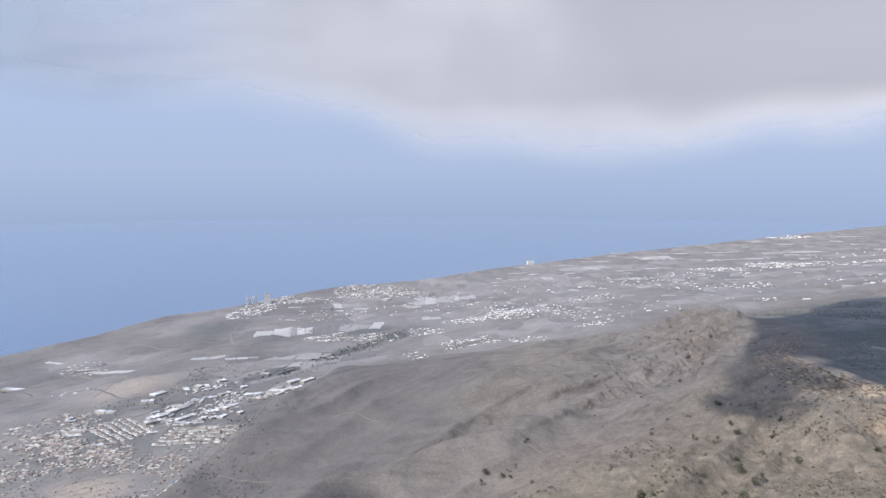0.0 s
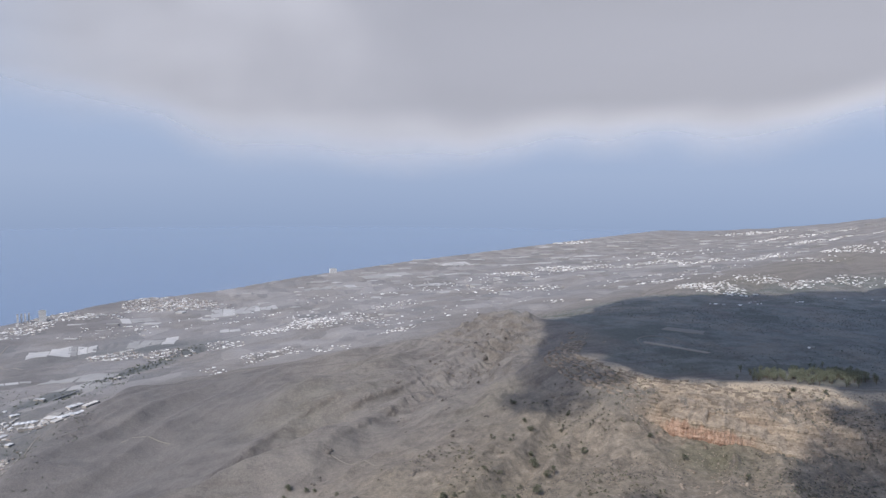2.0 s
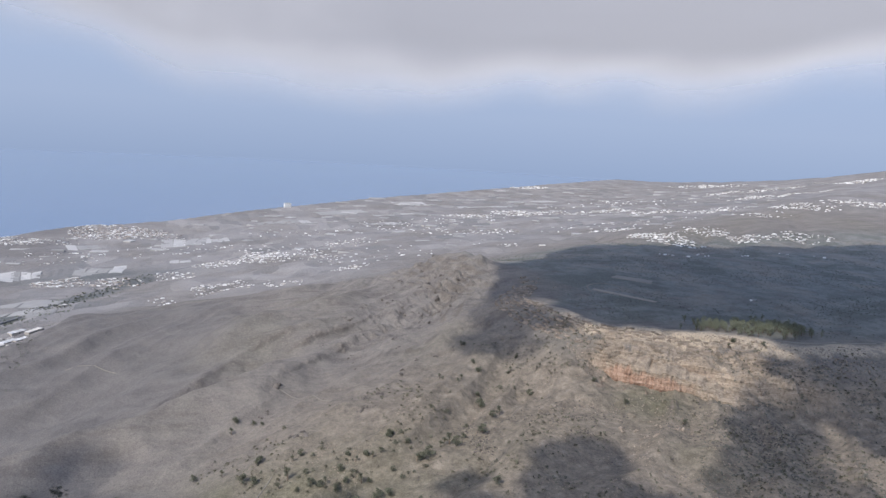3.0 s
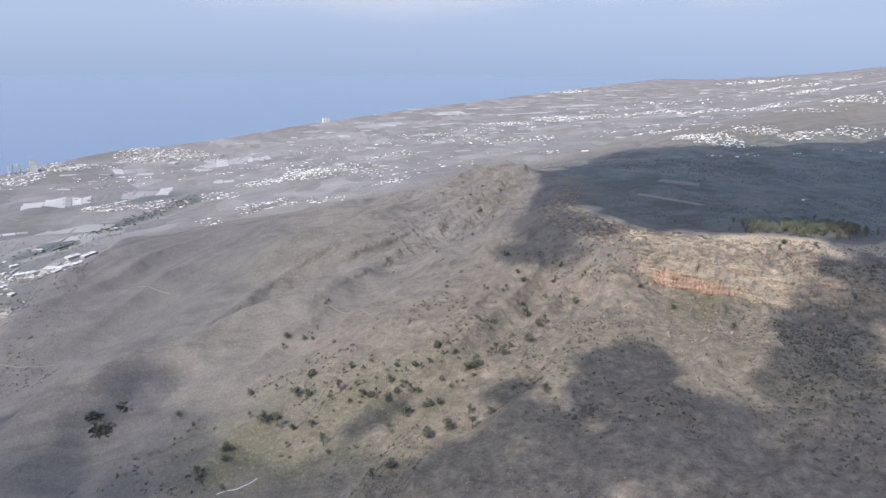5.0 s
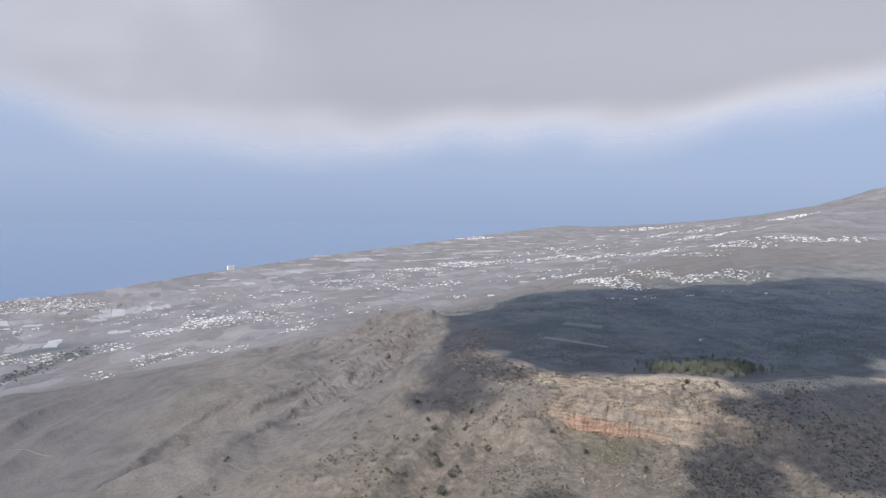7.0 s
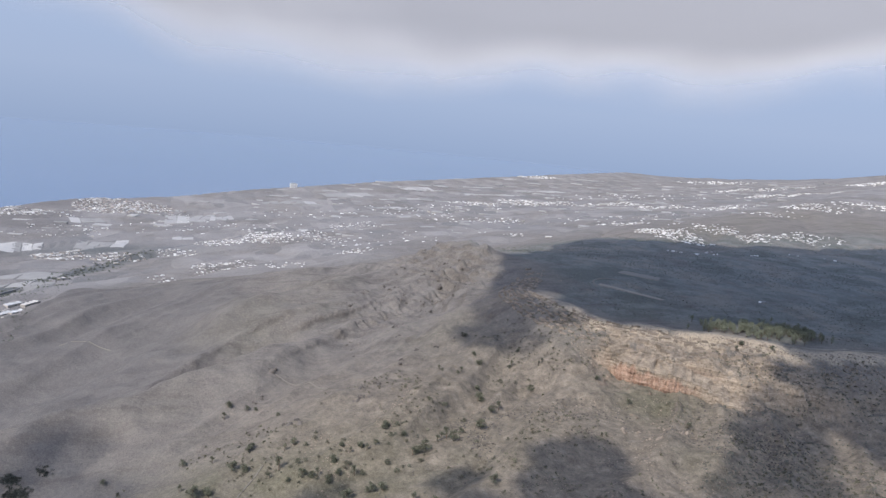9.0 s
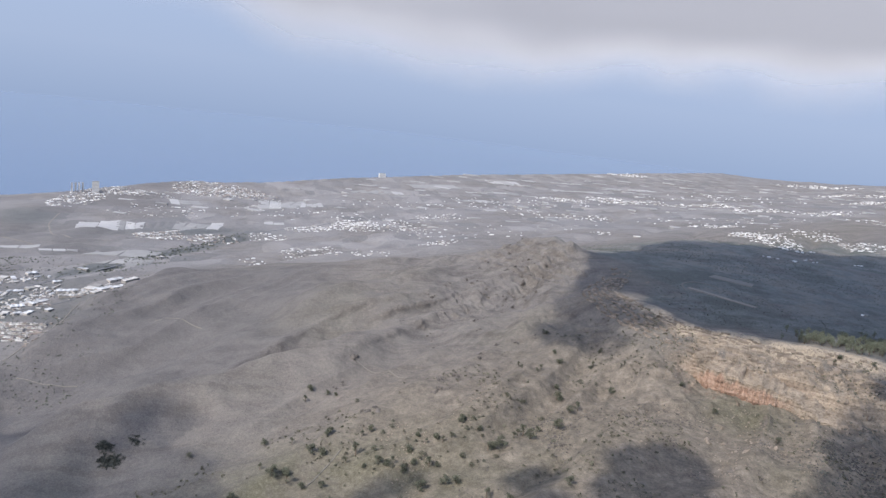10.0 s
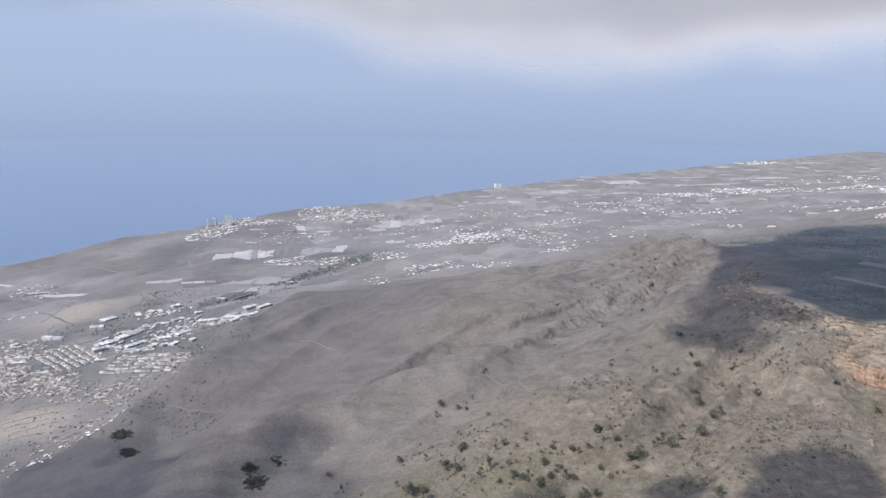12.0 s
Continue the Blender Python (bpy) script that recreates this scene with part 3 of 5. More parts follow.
def cloud_bank():
    """A long bank of cloud far out, its flat base torn and thin, thick and lumpy above."""
    nu, nv = 260, 90
    az = np.radians(np.linspace(-42, 62, nu))
    up = np.linspace(0, 1, nv)
    A, V = np.meshgrid(az, up)
    deg = np.degrees(A)
    low = np.interp(deg, [-42, -26, -16, -8, -4, 1, 5, 11, 15, 19, 24, 30, 35, 39, 44, 50, 62], CLOUD_EL)
    low = np.stack([np.convolve(np.pad(r, 8, mode='edge'), np.ones(17) / 17, 'valid') for r in low])
    el = low - 1.8 + V ** 1.5 * 24.6
    wob = fbm(deg * 8, el * 9, 56, 2, 201)
    dens = (el - low) * 0.46 + 0.2 * wob + 0.3 + 1.3 * smooth(6, 26, deg) * smooth(1.0, 5.0, el - low)
    dens = dens * (0.7 + 0.3 * smooth(-14, -4, deg + 2.0 * wob + 0.9 * (el - low)))
    dens = np.minimum(dens, 0.9 + 1.0 * smooth(-22, -4, deg) + 2.1 * smooth(0, 24, deg))
    dens = np.where(V < 0.03, -0.9, dens)     # nothing left at the very hem
    front = []
    for k, back_by in ((1, 0.0), (-1, 90.0)):
        R = 4790 + back_by - k * (8 * fbm(deg * 5, el * 16, 60, 3, 211) + 30 * np.sin(np.clip(V, 0, 1) * 3.1))
        Z = CAM_Z + R * np.tan(np.radians(el))
        front.append(np.stack([R * np.sin(A), R * np.cos(A), Z], -1).reshape(-1, 3))
    f = grid_faces(nu, nv)
    n = nu * nv
    rim = [(i, i + 1, n + i + 1, n + i) for i in range(nu - 1)]
    ob = mesh_of("cloud", np.concatenate(front), f.tolist() + (f[:, ::-1] + n).tolist() + rim, M_CLOUD, None, True)
    attribute(ob.data, "cover", np.concatenate([np.clip(dens, -0.9, 4).ravel(), np.clip(dens - 3.2, -0.9, 0.2).ravel()]))
    return tagged(ob, "grey-white bank of low cloud over the sea", "cloud", "", "structure")


CLOUD_EL = [4.8, 4.9, 5.0, 3.7, 2.2, 1.3, 1.1, 1.0, 1.2, 1.6, 2.2, 2.5, 2.4, 2.4, 3.6, 4.8, 6.2]
cloud_bank()


def overhead_cloud(ground_spots, base=520.0, seed=0, cover=2.0):
    """A low cloud above the land: lumps joined into one body; it stands where its shade falls on the given spots."""
    rng = random.Random(seed)
    bm = bmesh.new()
    for x, y, r in ground_spots:
        lift = base - ground_z(x, y)
        cx, cy = x + SUN_DIR.x / SUN_DIR.z * lift, y + SUN_DIR.y / SUN_DIR.z * lift
        made = bmesh.ops.create_icosphere(bm, subdivisions=3, radius=1.0)["verts"]
        turn = rng.uniform(0, 6.28)
        for v in made:
            n = v.co.copy()
            k = 1 + 0.40 * noise.fractal(n * 2.2 + Vector((cx * 0.03, cy * 0.03, turn)), 1.0, 2.0, 4)
            v.co = Vector((cx + n.x * r * k, cy + n.y * r * k, base + max(n.z, -0.35) * r * 0.45 * k))
    me = bpy.data.meshes.new("cloud")
    bm.to_mesh(me)
    bm.free()
    me.materials.append(M_CLOUD)
    me.shade_smooth()
    ob = new("cloud", me)
    attribute(me, "cover", np.full(len(me.vertices), cover))
    return tagged(ob, "small ragged grey cloud drifting over the mesa" if cover > 1 else "thin torn veil of cloud over the valley side", "cloud", "clouds over the land", "structure")


MESA_SHADE = [(466, 744, 90), (424, 556, 88), (581, 711, 101), (360, 616, 96), (522, 650, 101), (345, 552, 66), (683, 750, 54), (404, 668, 88),
              (307, 603, 63), (452, 768, 66), (527, 735, 94), (726, 762, 28), (296, 512, 34), (770, 690, 105), (890, 690, 110),
              (640, 600, 100), (780, 580, 120), (560, 540, 90), (505, 505, 46), (600, 450, 60), 
              (398, 453, 14), (420, 438, 16), (450, 424, 18), (285, 474, 20), (302, 462, 18), (316, 466, 20), (326, 450, 14), (312, 448, 11), (331, 441, 8), (297, 453, 11), (345, 475, 20), (375, 472, 20), (405, 468, 20), (446, 450, 22), (478, 450, 36), (508, 440, 26), (488, 402, 16), (470, 415, 14)]
SLOPE_SHADE = [(181, 335, 15), (202, 337, 16), (202, 325, 14), (171, 309, 21), (178, 295, 24), (188, 282, 21), (200, 272, 21), (210, 270, 14), (174, 261, 21), (182, 246, 18),
               (198, 250, 15), (155, 261, 20), (137, 266, 20), (124, 261, 18), (128, 249, 10), (235, 235, 16), (266, 246, 11), (215, 227, 16), (218, 212, 26), (198, 218, 12),
               (241, 223, 21), (54, 289, 10), (69, 289, 10), (89, 293, 14), (104, 295, 12), (99, 272, 14), (86, 268, 14), (123, 330, 10), (135, 335, 10), (128, 305, 12), (133, 291, 14),
               (116, 302, 10), (374, 372, 14), (392, 380, 14), (402, 394, 10), (366, 377, 17), (209, 215, 15), (388, 391, 10), (440, 372, 40), (480, 330, 50), (400, 320, 45),
               (402, 398, 17), (428, 388, 22), (395, 365, 22), (372, 350, 20), (460, 400, 22), (384, 402, 12), (412, 408, 16), (440, 408, 20), (228, 224, 9), (175, 224, 7),
               (205, 212, 9), (230, 210, 10), (222, 205, 12), (245, 215, 12), (200, 205, 10), (180, 212, 9), (150, 220, 9)]
LOW_SHADE = [(62, 342, 8), (48, 336, 7), (75, 348, 6), (35, 300, 8), (20, 305, 6)]
VALLEY_SHADE = [(-68, 426, 9), (-72, 414, 8), (-60, 436, 6), (-98, 380, 12), (-116, 372, 10), (-85, 362, 9), (-175, 418, 9), (-158, 415, 10), (-138, 409, 9), (-166, 376, 12), (-143, 370, 12), (-60, 345, 12), (-190, 400, 10), (-30, 330, 8)]
for k, spots in enumerate((MESA_SHADE, SLOPE_SHADE, LOW_SHADE, VALLEY_SHADE)):
    overhead_cloud(spots, 560.0 if k < 1 else 470.0, k)
LOBE_SHADE = [(203, 497, 25), (246, 574, 18), (215, 520, 18), (194, 486, 16), (216, 474, 18), (228, 505, 22), (226, 540, 26), (252, 575, 28), (192, 508, 14), (245, 500, 20), (251, 478, 15)]
FLANK_SHADE = [(341, 360, 23), (327, 346, 24), (314, 334, 25), (362, 384, 13), (280, 307, 18), (302, 302, 18), (274, 265, 11), (308, 328, 13)]
overhead_cloud(FLANK_SHADE, 465.0, 5, 1.0)
overhead_cloud(LOBE_SHADE, 555.0, 6, 0.85)
VEIL_SHADE = [(-130, 400, 52), (-60, 370, 46), (-190, 440, 50), (-20, 322, 34), (-120, 340, 50), (30, 290, 34), (100, 262, 40), (190, 236, 46), (270, 262, 40), (-60, 430, 22)]
overhead_cloud(VEIL_SHADE, 480.0, 7, 0.8)


def rock_face():
    """The sheer wall under the mesa's bench: upright columns under a jutting ledge, its top running back into the hill."""
    line = [(257, 436), (263, 417), (276, 404), (289, 397), (300, 389), (310, 378), (318, 368), (325, 357)]
    pts = []
    for (ax, ay), (bx, by) in zip(line, line[1:]):
        n = int(math.hypot(bx - ax, by - ay) / 0.35)
        pts += [(ax + (bx - ax) * k / n, ay + (by - ay) * k / n) for k in range(n)]
    p = np.array(pts)
    for _ in range(30):
        p[1:-1] = (p[:-2] + 2 * p[1:-1] + p[2:]) / 4
    run = np.concatenate([[0], np.cumsum(np.hypot(*np.diff(p, axis=0).T))])
    along = np.gradient(p, axis=0)
    out = np.stack([along[:, 1], -along[:, 0]], 1) / np.hypot(*along.T)[:, None]     # towards the valley
    out = np.where((out[:, 1] > 0)[:, None], -out, out)
    u = run / run[-1]
    foot = height(p[:, 0], p[:, 1]) - 2.0
    tall = (9.5 + 2.0 * fbm(run, 0 * run, 14, 3, 401)) * smooth(0, 0.10, u) * (1 - smooth(0.5, 0.95, u)) + 1.0
    layers, red = [], []
    nv = 34
    for k in range(nv):
        v = k / (nv - 1)
        up = np.minimum(v / 0.7, 1.0)
        back = np.maximum(v - 0.7, 0) / 0.3
        z = foot + tall * up + 3.4 * back
        columns = 1.5 * (ridged(run / 3.1, up * 0.3 + 0 * run, 2, 405) - 0.5) + 0.9 * (ridged(run / 1.1, up * 0.8 + 0 * run, 2, 409) - 0.5) + 0.6 * fbm(run, 7 * up + 0 * run, 2.2, 3, 411)
        reach = 0.6 + 3.2 * (1 - up) + columns * smooth(0.0, 0.15, up) + 1.8 * fbm(run, 0 * run, 16, 2, 413) + 0.3 * smooth(0.9, 1.0, up) - 15 * back ** 1.2
        layers.append(np.stack([p[:, 0] + out[:, 0] * reach, p[:, 1] + out[:, 1] * reach, z + back * fbm(run, 6 * back + 0 * run, 3.0, 3, 417)], 1))
        red.append(0.9 * smooth(0.04, 0.16, u) * (1 - smooth(0.48, 0.68, u)) * (1 - smooth(0.55, 0.85, up + 0.2 * fbm(run, 0 * run, 6, 3, 415))))
    ob = mesh_of("rock_face", np.concatenate(layers), grid_faces(len(p), nv).tolist(), M_GROUND)
    one = np.ones(len(p) * nv)
    for name, field in (("rock", one), ("cliff", one), ("red_tuff", np.concatenate(red))):
        attribute(ob.data, name, field)
    return tagged(ob, "sheer red and tan tuff wall below the mesa's bench", "cliff", "", "structure")


rock_face()


# ---- making things ----
def part(name, bm, mat, parent, label=""):
    me = bpy.data.meshes.new(name)
    bm.to_mesh(me)
    bm.free()
    me.materials.append(mat)
    ob = new(name, me)
    ob.parent = parent
    return tagged(ob, label)


def box(bm, x0, y0, z0, x1, y1, z1, bevel=0.0):
    made = bmesh.ops.create_cube(bm, size=1.0)["verts"]
    for v in made:
        v.co = Vector(((x0 + x1) / 2 + v.co.x * (x1 - x0), (y0 + y1) / 2 + v.co.y * (y1 - y0), (z0 + z1) / 2 + v.co.z * (z1 - z0)))
    if bevel:
        edges = list({e for v in made for e in v.link_edges})
        bmesh.ops.bevel(bm, geom=edges, offset=bevel, segments=1, affect="EDGES")
    return made


def prism(bm, outline, y0, y1):
    """A profile in x and z drawn out from y0 to y1."""
    a = [bm.verts.new((x, y0, z)) for x, z in outline]
    b = [bm.verts.new((x, y1, z)) for x, z in outline]
    n = len(outline)
    bm.faces.new(a)
    bm.faces.new(b[::-1])
    for i in range(n):
        bm.faces.new((a[i], b[i], b[(i + 1) % n], a[(i + 1) % n]))
    bmesh.ops.recalc_face_normals(bm, faces=bm.faces)


def base_of(name, label, category, group="", kind=""):
    return tagged(new(name), label, category, group, kind)


def stand(ob, x, y, turn=0.0, scale=1.0, sink=0.1):
    ob.matrix_basis = Matrix.Translation((x, y, ground_z(x, y) - sink)) @ Matrix.Rotation(turn, 4, "Z") @ Matrix.Scale(scale, 4)
    return ob


def house(label, w, d, h, wall_mat, gable, group):
    """A small house: walls with a parapet or a gabled roof, door and windows."""
    root = base_of("house", label, "house", group)
    bm = bmesh.new()
    box(bm, -w / 2, -d / 2, -0.8, w / 2, d / 2, h)
    part("wall", bm, wall_mat, root)
    bm = bmesh.new()
    if gable:
        e = 0.12
        prism(bm, [(-w / 2 - e, h - 0.02), (w / 2 + e, h - 0.02), (w / 2 + e, h + 0.06), (0, h + w * 0.24), (-w / 2 - e, h + 0.06)], -d / 2 - e, d / 2 + e)
        part("roof", bm, M_TILE, root, "clay-tiled pitched roof")
    else:
        for s in (-1, 1):
            box(bm, s * w / 2 - 0.06, -d / 2, h - 0.02, s * w / 2 + 0.06, d / 2, h + 0.16)
            box(bm, -w / 2, s * d / 2 - 0.06, h - 0.01, w / 2, s * d / 2 + 0.06, h + 0.15)
        box(bm, -w * 0.2, -d * 0.2, h, w * 0.15, d * 0.25, h + 0.45)
        part("roof", bm, M_ROOF, root, "flat roof terrace with a parapet and stair box")
    for k in range(2):
        bm = bmesh.new()
        x = (k - 0.5) * w * 0.5
        box(bm, x - 0.16, -d / 2 - 0.03, h * 0.5, x + 0.16, -d / 2 + 0.02, h * 0.78)
        part("window", bm, M_GLASS, root)
    return root


def hall(label, w, d, h, mat, group, bays=3):
    """A long industrial hall: walls, a roof of several low gables, a roller door."""
    root = base_of("warehouse", label, "warehouse", group)
    bm = bmesh.new()
    box(bm, -w / 2, -d / 2, -1.0, w / 2, d / 2, h)
    part("wall", bm, M_CREAM, root)
    step = w / bays
    for k in range(bays):
        bm = bmesh.new()
        x = -w / 2 + k * step
        prism(bm, [(x + 0.03, h), (x + step - 0.03, h), (x + step - 0.03, h + 0.1), (x + step / 2, h + 0.1 + step * 0.12), (x + 0.03, h + 0.1)], -d / 2 - 0.1, d / 2 + 0.1)
        part("roof_bay", bm, mat, root, "sheet-metal roof bay")
    bm = bmesh.new()
    box(bm, -0.6, -d / 2 - 0.04, 0, 0.6, -d / 2 + 0.02, h * 0.7)
    part("roller_door", bm, M_GLASS, root)
    return root


def tower(label, w, d, floors, group, name="apartment_tower"):
    """A tall block of flats: wall core, floor slabs as balconies, window bands, a roof house."""
    root = base_of(name, label, "building", group)
    fh = 0.85
    h = floors * fh
    bm = bmesh.new()
    box(bm, -w / 2, -d / 2, -2, w / 2, d / 2, h)
    part("wall", bm, M_WHITE, root)
    for k in range(1, floors):
        bm = bmesh.new()
        box(bm, -w / 2 * 0.92, -d / 2 - 0.05, k * fh - 0.28, w / 2 * 0.92, -d / 2 + 0.02, k * fh - 0.16)
        part("window_band", bm, M_PANE, root)
        bm = bmesh.new()
        box(bm, -w / 2, -d / 2 - 0.16, k * fh - 0.05, w / 2, -d / 2, k * fh + 0.22)
        part("balcony", bm, M_WHITE, root)
    bm = bmesh.new()
    box(bm, -w * 0.25, -d * 0.25, h, w * 0.25, d * 0.25, h + 1.0)
    box(bm, -w / 2 - 0.05, -d / 2 - 0.05, h - 0.05, w / 2 + 0.05, d / 2 + 0.05, h + 0.12)
    part("roof", bm, M_ROOF, root)
    return root


def blades(rng, centre, radius, count, size, flat=0.75):
    """A clump of small leaf sprays: thin bent triangles turned every way."""
    verts, faces = [], []
    for _ in range(count):
        d = Vector((rng.gauss(0, 1), rng.gauss(0, 1), rng.gauss(0, 1))).normalized() * (rng.random() ** 0.45)
        p = Vector(centre) + Vector((d.x * radius, d.y * radius, d.z * radius * flat))
        a = Vector((rng.gauss(0, 1), rng.gauss(0, 1), rng.gauss(0, 0.6))).normalized() * size * rng.uniform(0.6, 1.3)
        b = a.cross(Vector((rng.gauss(0, 1), rng.gauss(0, 1), rng.gauss(0, 1)))).normalized() * size * rng.uniform(0.4, 0.8)
        n = len(verts)
        verts += [p - a, p + b, p + a, p - b + a * 0.2]
        faces += [(n, n + 1, n + 2), (n, n + 2, n + 3)]
    return verts, faces


def limb(bm, a, b, ra, rb, sides=6):
    a, b = Vector(a), Vector(b)
    q = (b - a).to_track_quat("Z", "Y")
    rings = []
    for p, r in ((a, ra), ((a + b) / 2, (ra + rb) / 2), (b, rb)):
        rings.append([bm.verts.new(p + q @ Vector((r * math.cos(6.2832 * k / sides), r * math.sin(6.2832 * k / sides), 0))) for k in range(sides)])
    for lo, hi in zip(rings, rings[1:]):
        for k in range(sides):
            bm.faces.new((lo[k], lo[(k + 1) % sides], hi[(k + 1) % sides], hi[k]))
    bm.faces.new(rings[-1])


def tree(label, seed, tall, wide, leaf, group, clumps=7, count=60, name="pine_tree"):
    """A tapered trunk with limbs that carry clumps of leaf sprays, uneven and open."""
    rng = random.Random(seed)
    root = base_of(name, label, "tree", group)
    bm = bmesh.new()
    limb(bm, (0, 0, -0.4), (rng.uniform(-.15, .15), rng.uniform(-.15, .15), tall * 0.75), tall * 0.045, tall * 0.015)
    verts, faces = [], []
    for k in range(clumps):
        turn, up = rng.uniform(0, 6.28), rng.uniform(0.3, 0.95)
        reach = wide * 0.5 * rng.uniform(0.35, 0.85) * (1.25 - 0.7 * up)
        tip = (reach * math.cos(turn), reach * math.sin(turn), tall * up)
        limb(bm, (0, 0, tall * up * 0.6), tip, tall * 0.018, tall * 0.006, 4)
        v, f = blades(rng, tip, wide * rng.uniform(0.17, 0.3), count, wide * 0.06)
        faces += [tuple(i + len(verts) for i in q) for q in f]
        verts += v
    part("trunk", bm, M_BARK, root)
    mesh_of("crown", verts, faces, leaf, root)
    return root


def scatter(makers, spots, seed, lo=0.8, hi=1.25, sink=0.1):
    rng = random.Random(seed)
    for k, (x, y) in enumerate(spots):
        src = makers[k % len(makers)]
        s = rng.uniform(lo, hi)
        made = copy_thing(src, Matrix.Identity(4))
        stand(made, x, y, rng.uniform(0, 6.28), s, sink)


def retire(makers):
    """The patterns themselves go once the copies stand."""
    for src in makers:
        for o in (*src.children_recursive, src):
            bpy.data.objects.remove(o)


# ---- estate and town in the valley ----
TOWN = "houses of the valley town"
house_kinds = [house("white flat-roofed terraced house in the valley town", 2.5, 2.3, 1.0, M_WHITE, False, TOWN),
               house("cream terraced house with a clay-tiled roof", 2.5, 2.3, 0.95, M_CREAM, True, TOWN),
               house("white house with a clay-tiled roof", 2.5, 2.3, 0.95, M_WHITE, True, TOWN),
               house("cream flat-roofed house in the valley town", 2.5, 2.4, 1.2, M_ROOF, False, TOWN)]
rng = random.Random(5)


def rows(ax, ay, ux, uy, vx, vy, nu, nv, kinds, skip=0.08, jitter=0.4):
    """Terraces in rows over the patch a + i*u + j*v."""
    for j in range(nv):
        for i in range(nu):
            if rng.random() < skip:
                continue
            x = ax + ux * i / nu + vx * j / nv + rng.gauss(0, jitter)
            y = ay + uy * i / nu + vy * j / nv + rng.gauss(0, jitter)
            made = copy_thing(rng.choice(kinds), Matrix.Identity(4))
            stand(made, x, y, math.atan2(uy, ux) + rng.choice((0, 0, 3.1416)) + rng.gauss(0, 0.05), rng.uniform(0.85, 1.12))


rows(-306, 646, 41, -41, 27, 22, 22, 6, house_kinds[:3], 0.05, 0.2)
rows(-227, 628, 60, -15, -10, -30, 24, 6, house_kinds, 0.05, 0.2)
HALLS_A = [(-253, 661, 21, 7, 50), (-242, 679, 23, 7, 56), (-227, 656, 21, 5, 57), (-178, 703, 17, 5, 20), (-170, 685, 19, 5, 10), (-191, 672, 17, 5, 56), (-175, 643, 6, 4, 61), (-159, 712, 18, 7, 70),
           (-147, 704, 16, 6, 50), (-148, 744, 15, 6, 48), (-131, 725, 17, 5, 58), (-283, 742, 16, 8, 60), (-261, 758, 13, 5, -62), (-251, 766, 11, 7, 81), (-242, 766, 12, 4, -62), (-234, 792, 10, 6, 42), (-209, 716, 13, 6, 48)]
HALLS_B = [(-218, 706, 8, 5, 18), (-313, 691, 19, 5, -10), (-319, 649, 13, 6, -3), (-244, 623, 9, 4, 15), (-224, 638, 14, 4, -8), (-209, 646, 9, 5, 68), (-197, 640, 6, 4, 30), (-189, 640, 9, 4, 70),
           (-237, 645, 6, 4, 50), (-284, 608, 10, 4, 9), (-346, 690, 8, 4, 57), (-151, 690, 11, 5, 60), (-194, 731, 8, 4, 34), (-196, 822, 10, 4, -11), (-134, 900, 8, 5, 38), (-138, 708, 14, 5, 52), (-205, 664, 11, 6, 30)]
HALLS_C = [(-252, 646, 15, 7, 40), (-341, 681, 9, 4, 10), (-317, 638, 10, 5, 20), (-396, 686, 9, 4, 30), (-529, 930, 44, 9, -12), (-570, 1098, 30, 6, -20), (-486, 1023, 34, 5, 20), (-283, 713, 12, 8, 15)]
HALL_LABELS = ["long white industrial hall with a ribbed metal roof", "grey sheet-metal warehouse with low gables", "white warehouse on the industrial estate"]
for k, (x, y, long, wide, turn) in enumerate(HALLS_A + HALLS_B + HALLS_C):
    made = hall(HALL_LABELS[k % 3], long, wide, 1.2 + 0.2 * (k % 4), (M_METAL, M_ROOF, M_METAL)[k % 3], "industrial halls", max(2, round(long / 4)))
    stand(made, x, y, radians(turn))

# ---- villages on the plain ----
BLOCK = np.array([(-1, -1, 0), (1, -1, 0), (1, 1, 0), (-1, 1, 0), (-1, -1, 1), (1, -1, 1), (1, 1, 1), (-1, 1, 1)], float)
BLOCK_FACES = np.array([(0, 1, 5, 4), (1, 2, 6, 5), (2, 3, 7, 6), (3, 0, 4, 7), (4, 5, 6, 7)])
crowd = np.random.RandomState(77)


